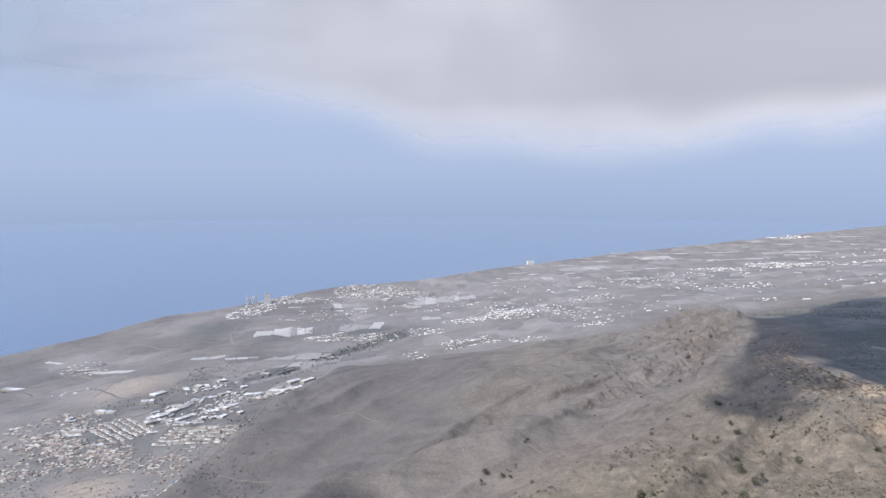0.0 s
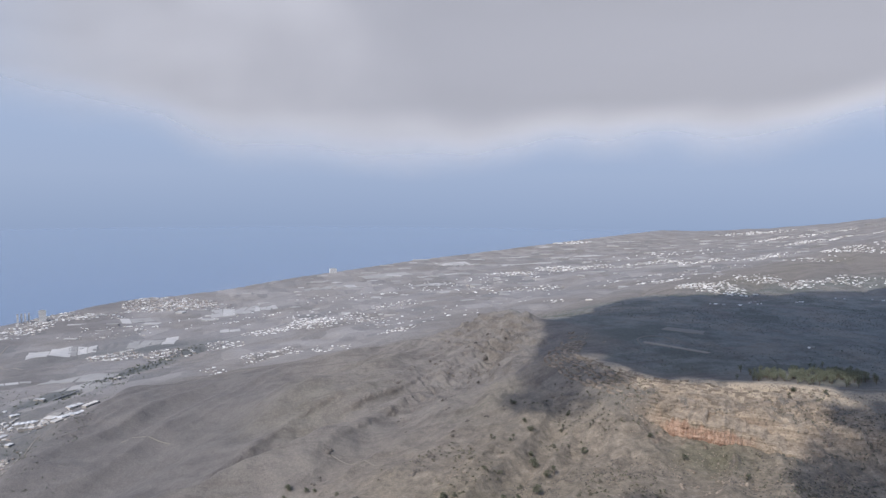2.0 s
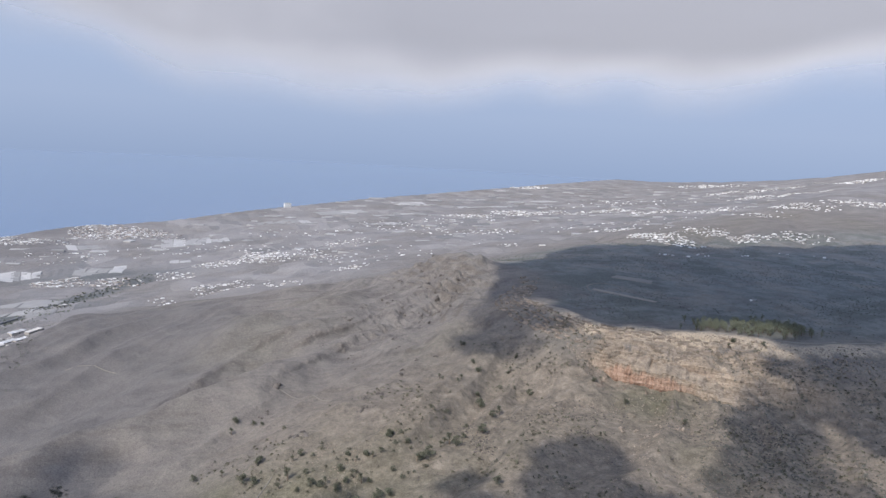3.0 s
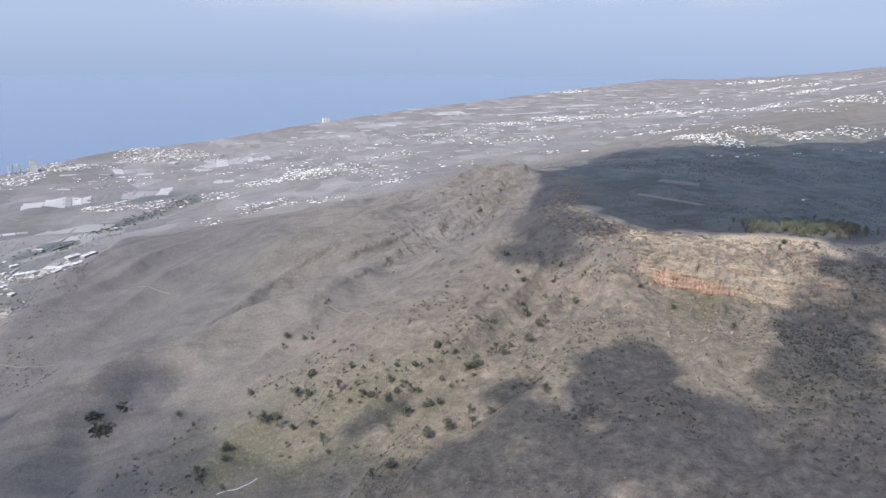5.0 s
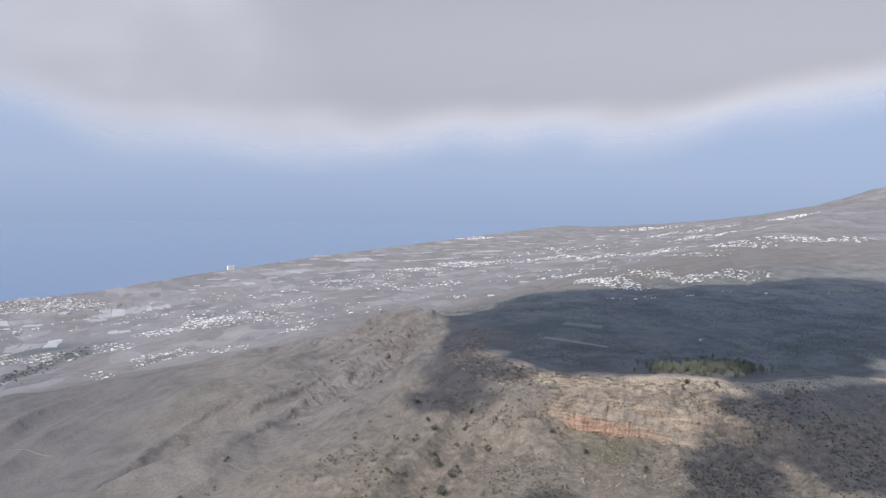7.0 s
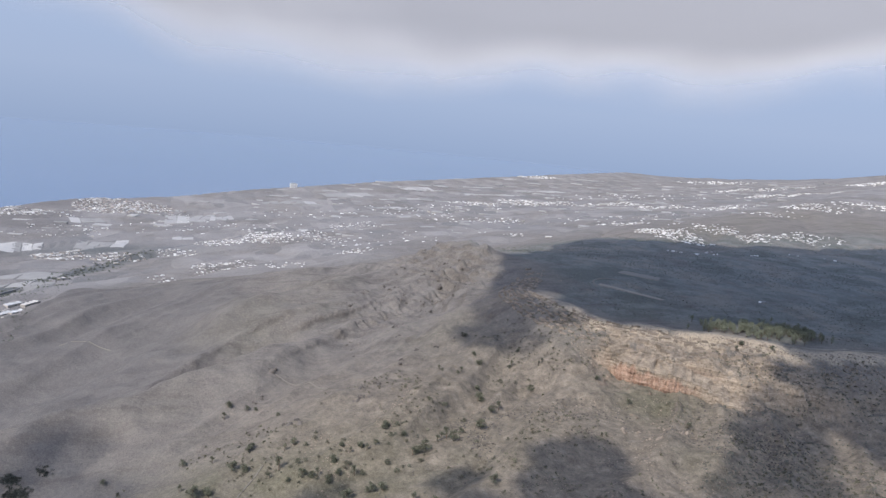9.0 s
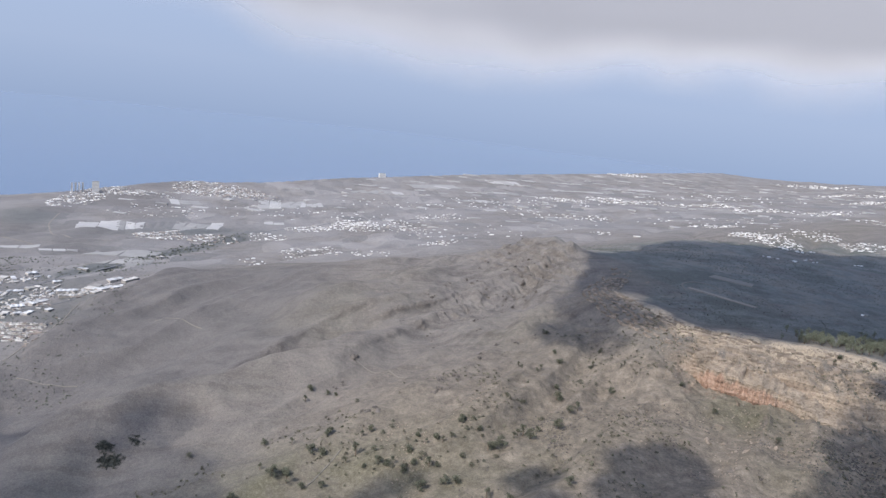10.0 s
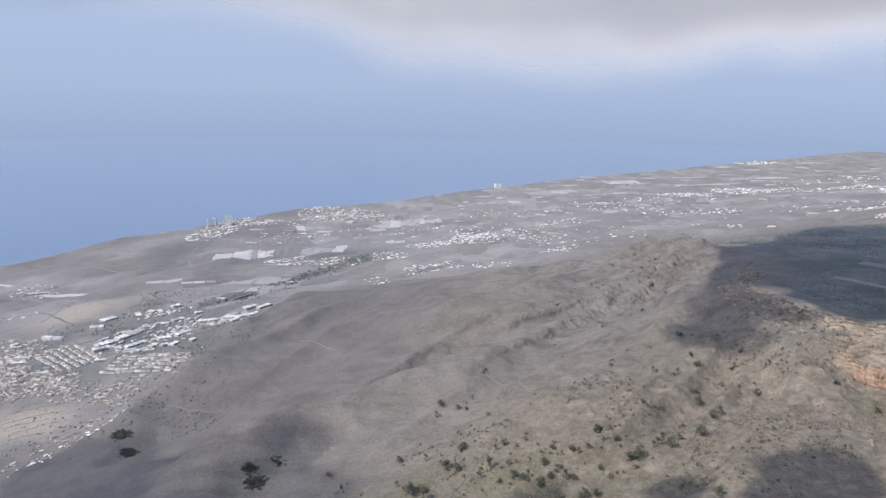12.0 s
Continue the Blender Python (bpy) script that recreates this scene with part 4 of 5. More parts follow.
def far_village(name, label, patches, mats=None):
    """Many far small houses of one village, each a block with a flat or pitched top, as one body."""
    verts, n = [], 0
    for cx, cy, rx, ry, turn, count, size in patches:
        k, size = int(count * 1.7), size * 0.72
        a, r = crowd.uniform(0, 6.28, k), crowd.uniform(0, 1, k) ** 0.6
        u, v = r * rx * np.cos(a), r * ry * np.sin(a)
        x, y = cx + u * np.cos(turn) - v * np.sin(turn), cy + u * np.sin(turn) + v * np.cos(turn)
        ok = inland(x, y) > 6
        x, y, k = x[ok], y[ok], int(ok.sum())
        z = np.maximum(height(x, y), 0.3)
        w, d, h = size * crowd.uniform(0.45, 1.7, k) / 2, size * crowd.uniform(0.35, 0.8, k) / 2, size * crowd.uniform(0.16, 0.34, k)
        c = turn + crowd.normal(0, 0.35, k)
        top = np.where(crowd.uniform(0, 1, k) < 0.45, 0.35, 1.0)
        bx = BLOCK[None, :, 0] * w[:, None] * np.where(BLOCK[None, :, 2] > 0, top[:, None], 1)
        by = BLOCK[None, :, 1] * d[:, None]
        bz = np.where(BLOCK[None, :, 2] > 0, h[:, None], -1.6)
        verts.append(np.stack([x[:, None] + bx * np.cos(c)[:, None] - by * np.sin(c)[:, None], y[:, None] + bx * np.sin(c)[:, None] + by * np.cos(c)[:, None], z[:, None] + bz], -1).reshape(-1, 3))
        n += k
    faces = (BLOCK_FACES[None] + 8 * np.arange(n)[:, None, None]).reshape(-1, 4)
    me = bpy.data.meshes.new(name)
    me.from_pydata(np.concatenate(verts).tolist(), [], faces.tolist())
    mats = mats or (M_WHITE, M_WHITE, M_CREAM, M_ROOF)
    for m in mats:
        me.materials.append(m)
    tone = crowd.randint(0, len(mats), n)
    me.polygons.foreach_set("material_index", np.repeat(tone, 5).astype(np.int32))
    return tagged(new(name, me), label, "village", "villages of the plain", "stuff")


TOWN_MATS = (M_TILE, M_ROOF, M_TILE, M_CREAM)
far_village("town_houses", "cream and clay-roofed houses packed below the estate", [(-268, 588, 24, 12, -0.3, 66, 4.2), (-300, 606, 30, 12, 0.1, 44, 4.5), (-330, 640, 34, 10, 0.2, 33, 5.0)], TOWN_MATS)
far_village("town_houses", "pale houses and sheds round the industrial estate", [(-335, 620, 40, 16, 0.0, 49, 4.2), (-305, 580, 36, 12, 0.0, 27, 3.9), (-222, 560, 16, 12, -0.4, 13, 3.9), (-215, 575, 30, 8, -0.3, 16, 3.9), (-168, 600, 6, 30, -0.1, 13, 3.9), (-340, 690, 34, 16, 0.0, 22, 4.2), (-210, 660, 40, 16, 0.2, 27, 4.2), (-232, 505, 34, 12, 0.6, 14, 3.9), (-250, 480, 30, 10, 1.0, 7, 3.6), (-160, 690, 20, 20, 0.6, 11, 4.2)], TOWN_MATS)
far_village("estate_sheds", "small sheds and workshops between the industrial halls", [(-243, 690, 34, 9, 0.95, 40, 5.0), (-205, 690, 40, 16, 0.95, 40, 5.0), (-165, 705, 26, 12, 0.95, 30, 5.0), (-250, 650, 24, 10, 0.9, 20, 5.0), (-235, 760, 30, 10, 0.9, 20, 5.0), (-215, 640, 28, 6, 0.1, 20, 4.5), (-320, 660, 30, 14, 0.1, 24, 4.5)], (M_CREAM, M_METAL, M_ROOF))
far_village("village_houses", "white hill town beside the shaded mesa", [(611, 900, 34, 66, 0.0, 150, 4.6), (599, 827, 18, 30, 0.3, 22, 4.2), (715, 905, 22, 80, 0.0, 70, 4.4), (732, 868, 32, 26, 0.0, 36, 4.2), (813, 863, 56, 34, 0.1, 70, 4.0), (658, 1090, 34, 70, 0.0, 40, 4.6), (700, 960, 60, 60, 0.0, 24, 4.0)])
far_village("farmhouse", "lone white farmhouse in the shade of the mesa", [(448, 517, 3, 2, 0, 2, 4.5)])
far_village("farmhouse", "big white farmhouse alone on the bare upper plain", [(456, 950, 4, 4, 0, 2, 7.5)])
far_village("farmhouse", "few white farmhouses scattered on the shaded mesa", [(513, 738, 8, 10, 0.2, 3, 4.6), (530, 722, 8, 10, 0.3, 2, 4.6), (560, 743, 8, 12, 0.3, 3, 4.6), (618, 739, 8, 10, 0.2, 2, 4.4), (681, 746, 8, 10, 0, 2, 4.4), (760, 720, 90, 20, -0.2, 5, 3.6)])
far_village("village_houses", "scattered white houses on the upper plain", [(12, 940, 17, 42, 0.0, 40, 3.8), (47, 956, 21, 50, 0.0, 40, 3.8), (105, 925, 27, 22, 0.0, 14, 3.6), (-33, 877, 15, 24, 0.4, 14, 3.6), (75, 940, 60, 40, 0.0, 14, 3.4), (203, 998, 30, 34, 0.0, 26, 4.0)])
far_village("village_houses", "cluster of white village houses among the fields", [(-174, 1137, 36, 70, 0.3, 200, 4.4), (-100, 1092, 38, 46, 0.3, 80, 4.4)], (M_CREAM, M_TILE, M_ROOF, M_WHITE))
far_village("village_houses", "white houses strung along a road on the plain", [(111, 1272, 46, 84, 0.0, 190, 4.6), (195, 1262, 44, 100, 0.0, 60, 4.6), (34, 1239, 36, 60, 0.2, 80, 4.4), (-28, 1143, 30, 36, 0.2, 40, 4.2), (286, 1424, 58, 80, 0.0, 44, 4.8), (220, 1120, 60, 60, 0.0, 20, 4.2)])
far_village("village_houses", "white seaside town on the low coast", [(-380, 1524, 40, 150, 0.0, 200, 5.6), (-330, 1650, 50, 70, 0.3, 110, 6.0), (-270, 1650, 60, 60, 0.6, 40, 6.0), (-230, 1400, 90, 100, 0.2, 40, 5.0)], (M_WHITE, M_CREAM, M_ROOF))
far_village("village_houses", "pale resort town above the sea cliffs", [(-160, 1780, 96, 130, 0.3, 460, 6.2), (-90, 1740, 60, 90, 0.6, 80, 6.2)], (M_WHITE, M_CREAM, M_TILE, M_ROOF))
far_village("village_houses", "far white villages along the upper road", [(704, 1928, 66, 110, 0.0, 70, 7.0), (861, 1965, 66, 120, 0.0, 150, 7.0), (940, 1900, 50, 100, 0.0, 50, 7.0), (567, 1382, 50, 40, 0.1, 34, 5.4), (460, 1076, 15, 24, 0.0, 12, 4.6), (505, 1500, 70, 120, 0.2, 40, 6.0)])
far_village("village_houses", "white ribbon of houses along the hillside road", [(1036, 1780, 84, 110, -0.2, 110, 6.4), (1014, 1530, 60, 110, -0.3, 70, 6.0), (1071, 1405, 62, 100, -0.2, 80, 5.6), (1117, 1185, 70, 60, 0.1, 90, 5.2), (960, 1120, 60, 50, 0.0, 24, 4.8)])
far_village("farmhouse", "lone white farmhouses strewn over the dry plain", [(330, 1180, 190, 150, 0.0, 26, 4.6), (60, 1420, 160, 90, 0.0, 22, 4.8), (760, 1250, 160, 120, 0.0, 30, 5.0), (260, 1680, 180, 130, 0.0, 26, 5.6), (560, 1780, 220, 160, 0.0, 40, 6.4), (1300, 2100, 300, 200, -0.2, 50, 8.0), (-60, 1480, 140, 90, 0.2, 30, 5.0)], (M_WHITE, M_CREAM, M_WHITE))
far_village("village_houses", "far white hillside villages in the haze", [(1560, 1760, 140, 90, -0.5, 120, 7.6), (1330, 1200, 130, 60, -0.5, 110, 6.0), (2244, 2125, 90, 90, -0.4, 70, 10), (1990, 2362, 180, 120, -0.3, 90, 10), (2480, 3300, 200, 200, 0.1, 70, 13), (1518, 3350, 120, 90, 0.4, 70, 12)])
far_village("town_houses", "clay-roofed houses crowded along the old town's lanes", [(-313, 614, 17, 18, -0.1, 49, 3.9), (-269, 592, 24, 20, -0.2, 71, 3.6), (-297, 582, 18, 18, -0.2, 38, 3.6), (-246, 567, 18, 9, -0.2, 27, 3.6), (-330, 579, 24, 40, -0.2, 33, 3.9)], TOWN_MATS)
far_village("town_houses", "pale houses among trees at the foot of the slope", [(-206, 572, 22, 18, -0.2, 27, 3.9), (-203, 547, 12, 14, -0.3, 16, 3.9), (-332, 655, 22, 36, -0.2, 38, 4.8), (-380, 671, 34, 50, -0.4, 44, 5.3), (-345, 600, 26, 34, -0.2, 44, 4.8), (-360, 560, 24, 40, -0.2, 27, 4.8)], TOWN_MATS)
far_village("village_houses", "rows of pale sheds on the coastal flat", [(-501, 1039, 28, 40, -0.1, 26, 5.0), (-470, 1000, 30, 20, -0.1, 14, 4.6), (-436, 861, 30, 30, -0.4, 10, 4.4)], (M_CREAM, M_ROOF, M_METAL))
far_village("town_houses", "white farmhouses along the lane below the terraces", [(-204, 505, 24, 5, 0.55, 18, 2.8), (-226, 480, 22, 5, 0.9, 14, 2.6)], (M_WHITE, M_CREAM))

for k in range(4):
    stand(tower("slim white high-rise apartment tower by the sea", 3.2, 3.2, 20, "high-rise towers"), -416 + 5.6 * k, 1602 + 4 * k, 0.24)
stand(tower("broad white high-rise hotel slab by the sea", 13, 7, 24, "high-rise towers", "hotel_tower"), -379, 1628, 0.22)
stand(tower("lone tall white building on the shore", 20, 9, 14, "high-rise towers", "hotel_tower"), 268, 2330, 0.2)

# ---- plastic-covered plots ----
def greenhouse(label, cx, cy, w, d, turn, bays):
    """A netted plantation house: a low flat-topped body of many shallow bays that follows the ground."""
    verts, faces = [], []
    nx, ny = bays * 2 + 1, 7
    for j in range(ny):
        for i in range(nx):
            u, v = (i / (nx - 1) - 0.5) * w, (j / (ny - 1) - 0.5) * d
            x, y = cx + u * math.cos(turn) - v * math.sin(turn), cy + u * math.sin(turn) + v * math.cos(turn)
            verts.append((x, y, u, v, 0.15 * (i % 2)))
    pz = np.maximum(height(np.array([p[0] for p in verts]), np.array([p[1] for p in verts])), 0.5)
    verts = [(p[0], p[1], float(z) + 0.4 + p[4]) for p, z in zip(verts, pz)]
    top = grid_faces(nx, ny).tolist()
    n = len(verts)
    verts += [(x, y, z - 5) for x, y, z in verts]
    edge = [i for i in range(nx)] + [j * nx + nx - 1 for j in range(1, ny)] + [(ny - 1) * nx + i for i in range(nx - 2, -1, -1)] + [j * nx for j in range(ny - 2, 0, -1)]
    faces = top + [(a + n, b + n, b, a) for a, b in zip(edge, edge[1:] + edge[:1])]
    return tagged(mesh_of("greenhouse", verts, faces, M_NET), label, "greenhouse", "netted plantations")


PLOTS = [(-272, 1219, 66, 84, 0.15), (-233, 1232, 40, 50, 0.1), (-139, 1253, 68, 84, 0.0), (-186, 947, 76, 56, -0.08), (-170, 879, 54, 50, -0.3), (-19, 1587, 84, 200, 0.0),
         (-22, 1309, 30, 36, 0.0), (-199, 1560, 54, 60, 0.3), (219, 1950, 130, 90, 0.2), (-315, 1000, 40, 22, 0.1), (-257, 955, 40, 14, 0.3), (44, 1592, 40, 100, 0.0),
         (406, 2188, 150, 100, 0.2), (705, 2482, 120, 120, 0.2), (560, 2100, 150, 60, -0.1), (900, 2300, 190, 60, -0.1), (1150, 2500, 220, 80, -0.1), (450, 1826, 120, 50, 0.2), (-444, 989, 90, 14, -0.3)]
plots = random.Random(31)
for k, (x, y, w, d, turn) in enumerate(PLOTS):
    n = 2 + k % 3
    at = -w / 2
    for i in range(n):
        wide = w / n * plots.uniform(0.85, 1.15)
        deep = d * plots.uniform(0.6, 1.0)
        u, v = at + wide / 2, plots.uniform(-0.5, 0.5) * (d - deep)
        greenhouse("pale netted banana plantation on the coastal plain", x + u * math.cos(turn) - v * math.sin(turn), y + u * math.sin(turn) + v * math.cos(turn), wide, deep, turn + plots.gauss(0, 0.06), 3 + k % 3)
        at += wide + 1.0


# ---- roads and tracks ----
def strip(name, label, points, width, mat, lift=0.25):
    """A narrow way laid along the ground through the given corners."""
    fine = []
    for (ax, ay), (bx, by) in zip(points, points[1:]):
        n = max(2, int(math.hypot(bx - ax, by - ay) / 4))
        fine += [(ax + (bx - ax) * k / n, ay + (by - ay) * k / n) for k in range(n)]
    fine.append(points[-1])
    for _ in range(6):
        fine = [fine[0]] + [((a[0] + 2 * b[0] + c[0]) / 4, (a[1] + 2 * b[1] + c[1]) / 4) for a, b, c in zip(fine, fine[1:], fine[2:])] + [fine[-1]]
    verts = []
    for k, (x, y) in enumerate(fine):
        ax, ay = fine[max(k - 1, 0)]
        bx, by = fine[min(k + 1, len(fine) - 1)]
        l = math.hypot(bx - ax, by - ay) or 1
        px, py = -(by - ay) / l * width / 2, (bx - ax) / l * width / 2
        z = max(ground_z(x, y), ground_z(x + px, y + py), ground_z(x - px, y - py)) + lift
        verts += [(x + px, y + py, z), (x - px, y - py, z), (x + px * 1.3, y + py * 1.3, z - 0.9), (x - px * 1.3, y - py * 1.3, z - 0.9)]
    faces = []
    for k in range(len(fine) - 1):
        a, b = 4 * k, 4 * k + 4
        faces += [(a, a + 1, b + 1, b), (a + 2, a, b, b + 2), (a + 1, a + 3, b + 3, b + 1)]
    return tagged(mesh_of(name, verts, faces, mat), label, "road", "", "structure")


VALLEY_ROAD = [(-312, 598), (-304, 635), (-275, 667), (-240, 695), (-212, 738), (-199, 800), (-176, 838), (-153, 880), (-132, 1000), (-96, 1090), (-67, 1146), (0, 1240), (76, 1300), (186, 1409), (300, 1420)]
strip("road", "grey asphalt road along the valley", VALLEY_ROAD, 2.4, M_ROAD)
strip("road", "asphalt road through the industrial estate", [(-300, 640), (-262, 640), (-222, 648), (-190, 655), (-165, 670), (-150, 700), (-128, 735)], 1.6, M_ROAD)
strip("road", "road round the terraced houses", [(-312, 650), (-267, 600), (-246, 630), (-226, 640), (-262, 672)], 1.2, M_ROAD)
strip("road", "pale boundary road along the edge of the town", [(-157, 659), (-159, 648), (-160, 624), (-163, 604), (-171, 585), (-178, 554)], 0.6, M_TRACK)
for label, way_points, width in (("pale dirt track winding past the pond", [(-240, 457), (-233, 485), (-225, 507), (-203, 511), (-192, 510)], 0.7),
                                 ("pale dirt track on the valley side", [(-91, 617), (-73, 614), (-54, 602)], 0.6), ("pale track across the valley floor", [(-161, 528), (-140, 525), (-123, 526)], 0.5), ("pale track across the slope", [(55, 490), (64, 482), (72, 470), (83, 451)], 0.6),
                                 ("narrow footpath down the grassy slope", [(24, 350), (29, 358), (35, 366), (40, 374)], 0.5), ("dirt loop road round the bare hill", [(-371, 791), (-369, 821), (-377, 892), (-330, 836), (-297, 806), (-276, 777), (-264, 733), (-267, 712)], 1.5),
                                 ("pale scree scar below the knoll", [(231, 530), (234, 520), (236, 510), (238, 504)], 1.1), ("bare pale field strip on the mesa", [(328, 574), (345, 556), (362, 530)], 5.0), ("faint field path on the shaded mesa", [(322, 566), (326, 586), (346, 596), (360, 584), (350, 562)], 1.6), ("brown fallow plot on the shaded mesa", [(374, 618), (384, 604), (398, 592)], 12.0), ("pale path along the mesa's rim", [(300, 448), (318, 437), (340, 426), (372, 411), (400, 402), (450, 396)], 1.4)):
    strip("track", label, way_points, width, M_FIELD if width == 5.0 else M_TRACK, 0.35 if width > 4 else 0.25)
strip("road", "straight grey road over the coastal flat", [(-560, 930), (-470, 880), (-400, 850), (-330, 760), (-300, 722), (-262, 700)], 2.0, M_ROAD)
for points in ([(-520, 1010), (-450, 960), (-377, 892)], [(-480, 1180), (-420, 1130), (-352, 1075), (-300, 1010)], [(-352, 1300), (-340, 1200), (-310, 1120), (-270, 1060)]):
    strip("track", "pale dirt road between dry coastal plots", points, 1.6, M_TRACK)
for k, ends in enumerate(((-283, 550, -243, 558), (-281, 538, -241, 546), (-265, 521, -238, 529), (-282, 571, -232, 562), (-263, 512, -241, 518), (-280, 528, -246, 536), (-276, 562, -240, 566))):
    strip("terrace_wall", "low stone terrace wall between dry plots", [ends[:2], ((ends[0] + ends[2]) / 2, (ends[1] + ends[3]) / 2 + 2), ends[2:]], 0.4, M_TRACK, 0.22)
pond = mesh_of("pond", [(-189 + 4.5 * math.cos(a * 0.3927) * (1 + 0.2 * math.sin(3 * a)), 529 + 3.2 * math.sin(a * 0.3927), ground_z(-189, 529) + 0.5 - dz) for dz in (0, 3) for a in range(16)],
               [tuple(range(16))] + [(k + 16, (k + 1) % 16 + 16, (k + 1) % 16, k) for k in range(16)], M_POOL)
tagged(pond, "small blue irrigation pond with a raised edge", "pond")


# ---- rock outcrops ----
def outcrop(label, seed, mat=M_ROCK, group="rock outcrops on the slope"):
    """A broken crag: a few angular blocks grown together."""
    r = random.Random(seed)
    bm = bmesh.new()
    for _ in range(5):
        made = bmesh.ops.create_icosphere(bm, subdivisions=1 if seed % 2 else 2, radius=1.0)["verts"]
        c, s = Vector((r.gauss(0, 1.6), r.gauss(0, 0.7), r.uniform(-0.3, 0.3))), r.uniform(0.6, 1.3)
        q = Euler((r.uniform(-0.5, 0.5), r.uniform(-0.4, 0.4), r.uniform(0, 6.28))).to_matrix()
        for v in made:
            n = v.co.copy()
            k = 1 + 0.45 * noise.noise(n * 1.7 + c * 5) + 0.2 * noise.noise(n * 4 + c)
            v.co = c + q @ Vector((n.x * 1.2 * k, n.y * 0.8 * k, n.z * 1.5 * k)) * s
    me = bpy.data.meshes.new("rock_outcrop")
    bm.to_mesh(me)
    bm.free()
    me.materials.append(mat)
    return tagged(new("rock_outcrop", me), label, "rock", group)


crags = [outcrop("dark weathered basalt crag on the dry slope", k) for k in (1, 2, 3, 4)]
CRAGS = [(113, 550), (99, 436), (104, 443), (111, 441), (211, 604), (197, 632), (189, 620), (215, 661), (164, 647), (126, 616), (194, 715), (134, 473), (133, 635), (120, 616), (167, 653), (205, 675), (198, 630), (201, 622), (227, 640), (237, 665), (101, 422), (96, 421), (114, 551), (178, 498), (188, 507), (247, 666), (172, 630),
         (96, 570), (53, 493), (6, 507), (145, 536), (246, 505), (232, 690), (220, 636), (153, 558), (58, 405), (43, 460), (138, 640), (172, 657), (205, 628), (231, 650), (240, 680), (185, 610), (214, 655)]
ribs_at = []
for x, y in CRAGS:
    for k in range(2):
        ribs_at.append((x + 2.6 * (k - 0.5) + rng.gauss(0, 1.2), y + 3.2 * (k - 0.5) + rng.gauss(0, 1.2)))
scatter(crags, ribs_at, 9, 0.5, 1.25, 0.9)
ledges = [outcrop("pale broken ledge rock at the mesa's edge", k, M_STONE, "ledge rocks of the mesa") for k in (5, 6, 7)]
spots = []
for (ax, ay), (bx, by) in zip(RIM[5:10], RIM[6:10]):
    for k in range(int(math.hypot(bx - ax, by - ay) / 4.2)):
        u = rng.random()
        spots.append((ax + (bx - ax) * u + rng.gauss(1, 3), ay + (by - ay) * u + rng.gauss(-6, 6)))
scatter(ledges, spots, 12, 0.35, 0.8, 0.5)
scatter(ledges, [(270 + rng.gauss(10, 12), 604 + rng.gauss(0, 9)) for _ in range(16)], 15, 0.5, 1.0, 0.5)
scatter(ledges, [(247 + rng.gauss(0, 9), 352 + rng.gauss(0, 11)) for _ in range(26)], 16, 0.4, 0.95, 0.6)
scatter(ledges, [(330 + rng.gauss(0, 14), 372 + rng.gauss(0, 8)) for _ in range(26)], 17, 0.5, 1.2, 0.8)
scatter(crags, [(153 + rng.gauss(0, 6), 294 + rng.gauss(0, 6)) for _ in range(18)], 18, 0.6, 1.3, 0.8)
scatter(crags, [(232 + rng.gauss(0, 9), 300 + rng.gauss(0, 12)) for _ in range(12)], 19, 0.5, 1.0, 0.8)
shards = [outcrop("small dark crag breaking through the grassy rib", k) for k in (8, 9, 10)]
spots = []
for ax, ay, bx, by, n in ((126, 560, 236, 690, 8), (95, 500, 190, 610, 6), (165, 560, 250, 660, 6), (205, 640, 236, 770, 10), (60, 470, 130, 540, 3), (140, 470, 200, 530, 4), (110, 620, 215, 720, 5)):
    for k in range(n):
        u = rng.random()
        spots.append((ax + (bx - ax) * u + rng.gauss(0, 5), ay + (by - ay) * u + rng.gauss(0, 5)))
scatter(shards, spots, 14, 0.4, 1.2, 0.5)

# ---- trees of the near slope ----
GROVE = "scattered trees on the slope"
slope_trees = [tree("dark green scrubby pine on the dry slope", 11, 4.2, 5.0, M_LEAF, GROVE), tree("low dark wild tree on the dry slope", 12, 3.2, 5.4, M_LEAF, GROVE, 8),
               tree("slender dark pine on the dry slope", 13, 5.0, 3.6, M_LEAF, GROVE, 8, 50)]
SPOTS_A = [(203, 422), (167, 417), (175, 403), (156, 381), (102, 383), (135, 376), (137, 370), (117, 363), (113, 363), (120, 364), (88, 370), (47, 368), (57, 357), (72, 364), (82, 355), (87, 338), (92, 337), (103, 323), (75, 337), (90, 317), (102, 314), (112, 317), (-9, 343), (-23, 330), (7, 356), (14, 358), (14, 354), (25, 373), (30, 372), (34, 331), (140, 319), (61, 297), (51, 294), (80, 313)]
SPOTS_B = [(169, 399), (104, 384), (132, 376), (144, 379), (112, 376), (90, 367), (95, 369), (61, 356), (64, 355), (85, 338), (50, 357), (42, 363), (56, 367), (79, 374), (82, 369), (86, 355), (74, 356), (51, 383), (56, 387), (34, 387), (129, 373), (99, 358), (68, 352), (16, 388), (35, 388), (-11, 339), (-21, 332), (-35, 394), (21, 347), (17, 336), (30, 347), (35, 324), (1, 367), (2, 397), (25, 450), (23, 442)]
SPOTS_C = [(164, 443), (179, 464), (152, 444), (217, 440), (211, 464), (180, 451), (184, 501), (187, 502), (199, 449), (201, 450), (242, 411), (249, 385), (215, 440), (178, 450), (161, 440), (154, 456), (171, 428), (272, 357), (268, 354), (345, 412), (362, 404), (339, 410), (40, 441), (36, 447)]
scatter(slope_trees, SPOTS_A, 1, 0.95, 1.45)
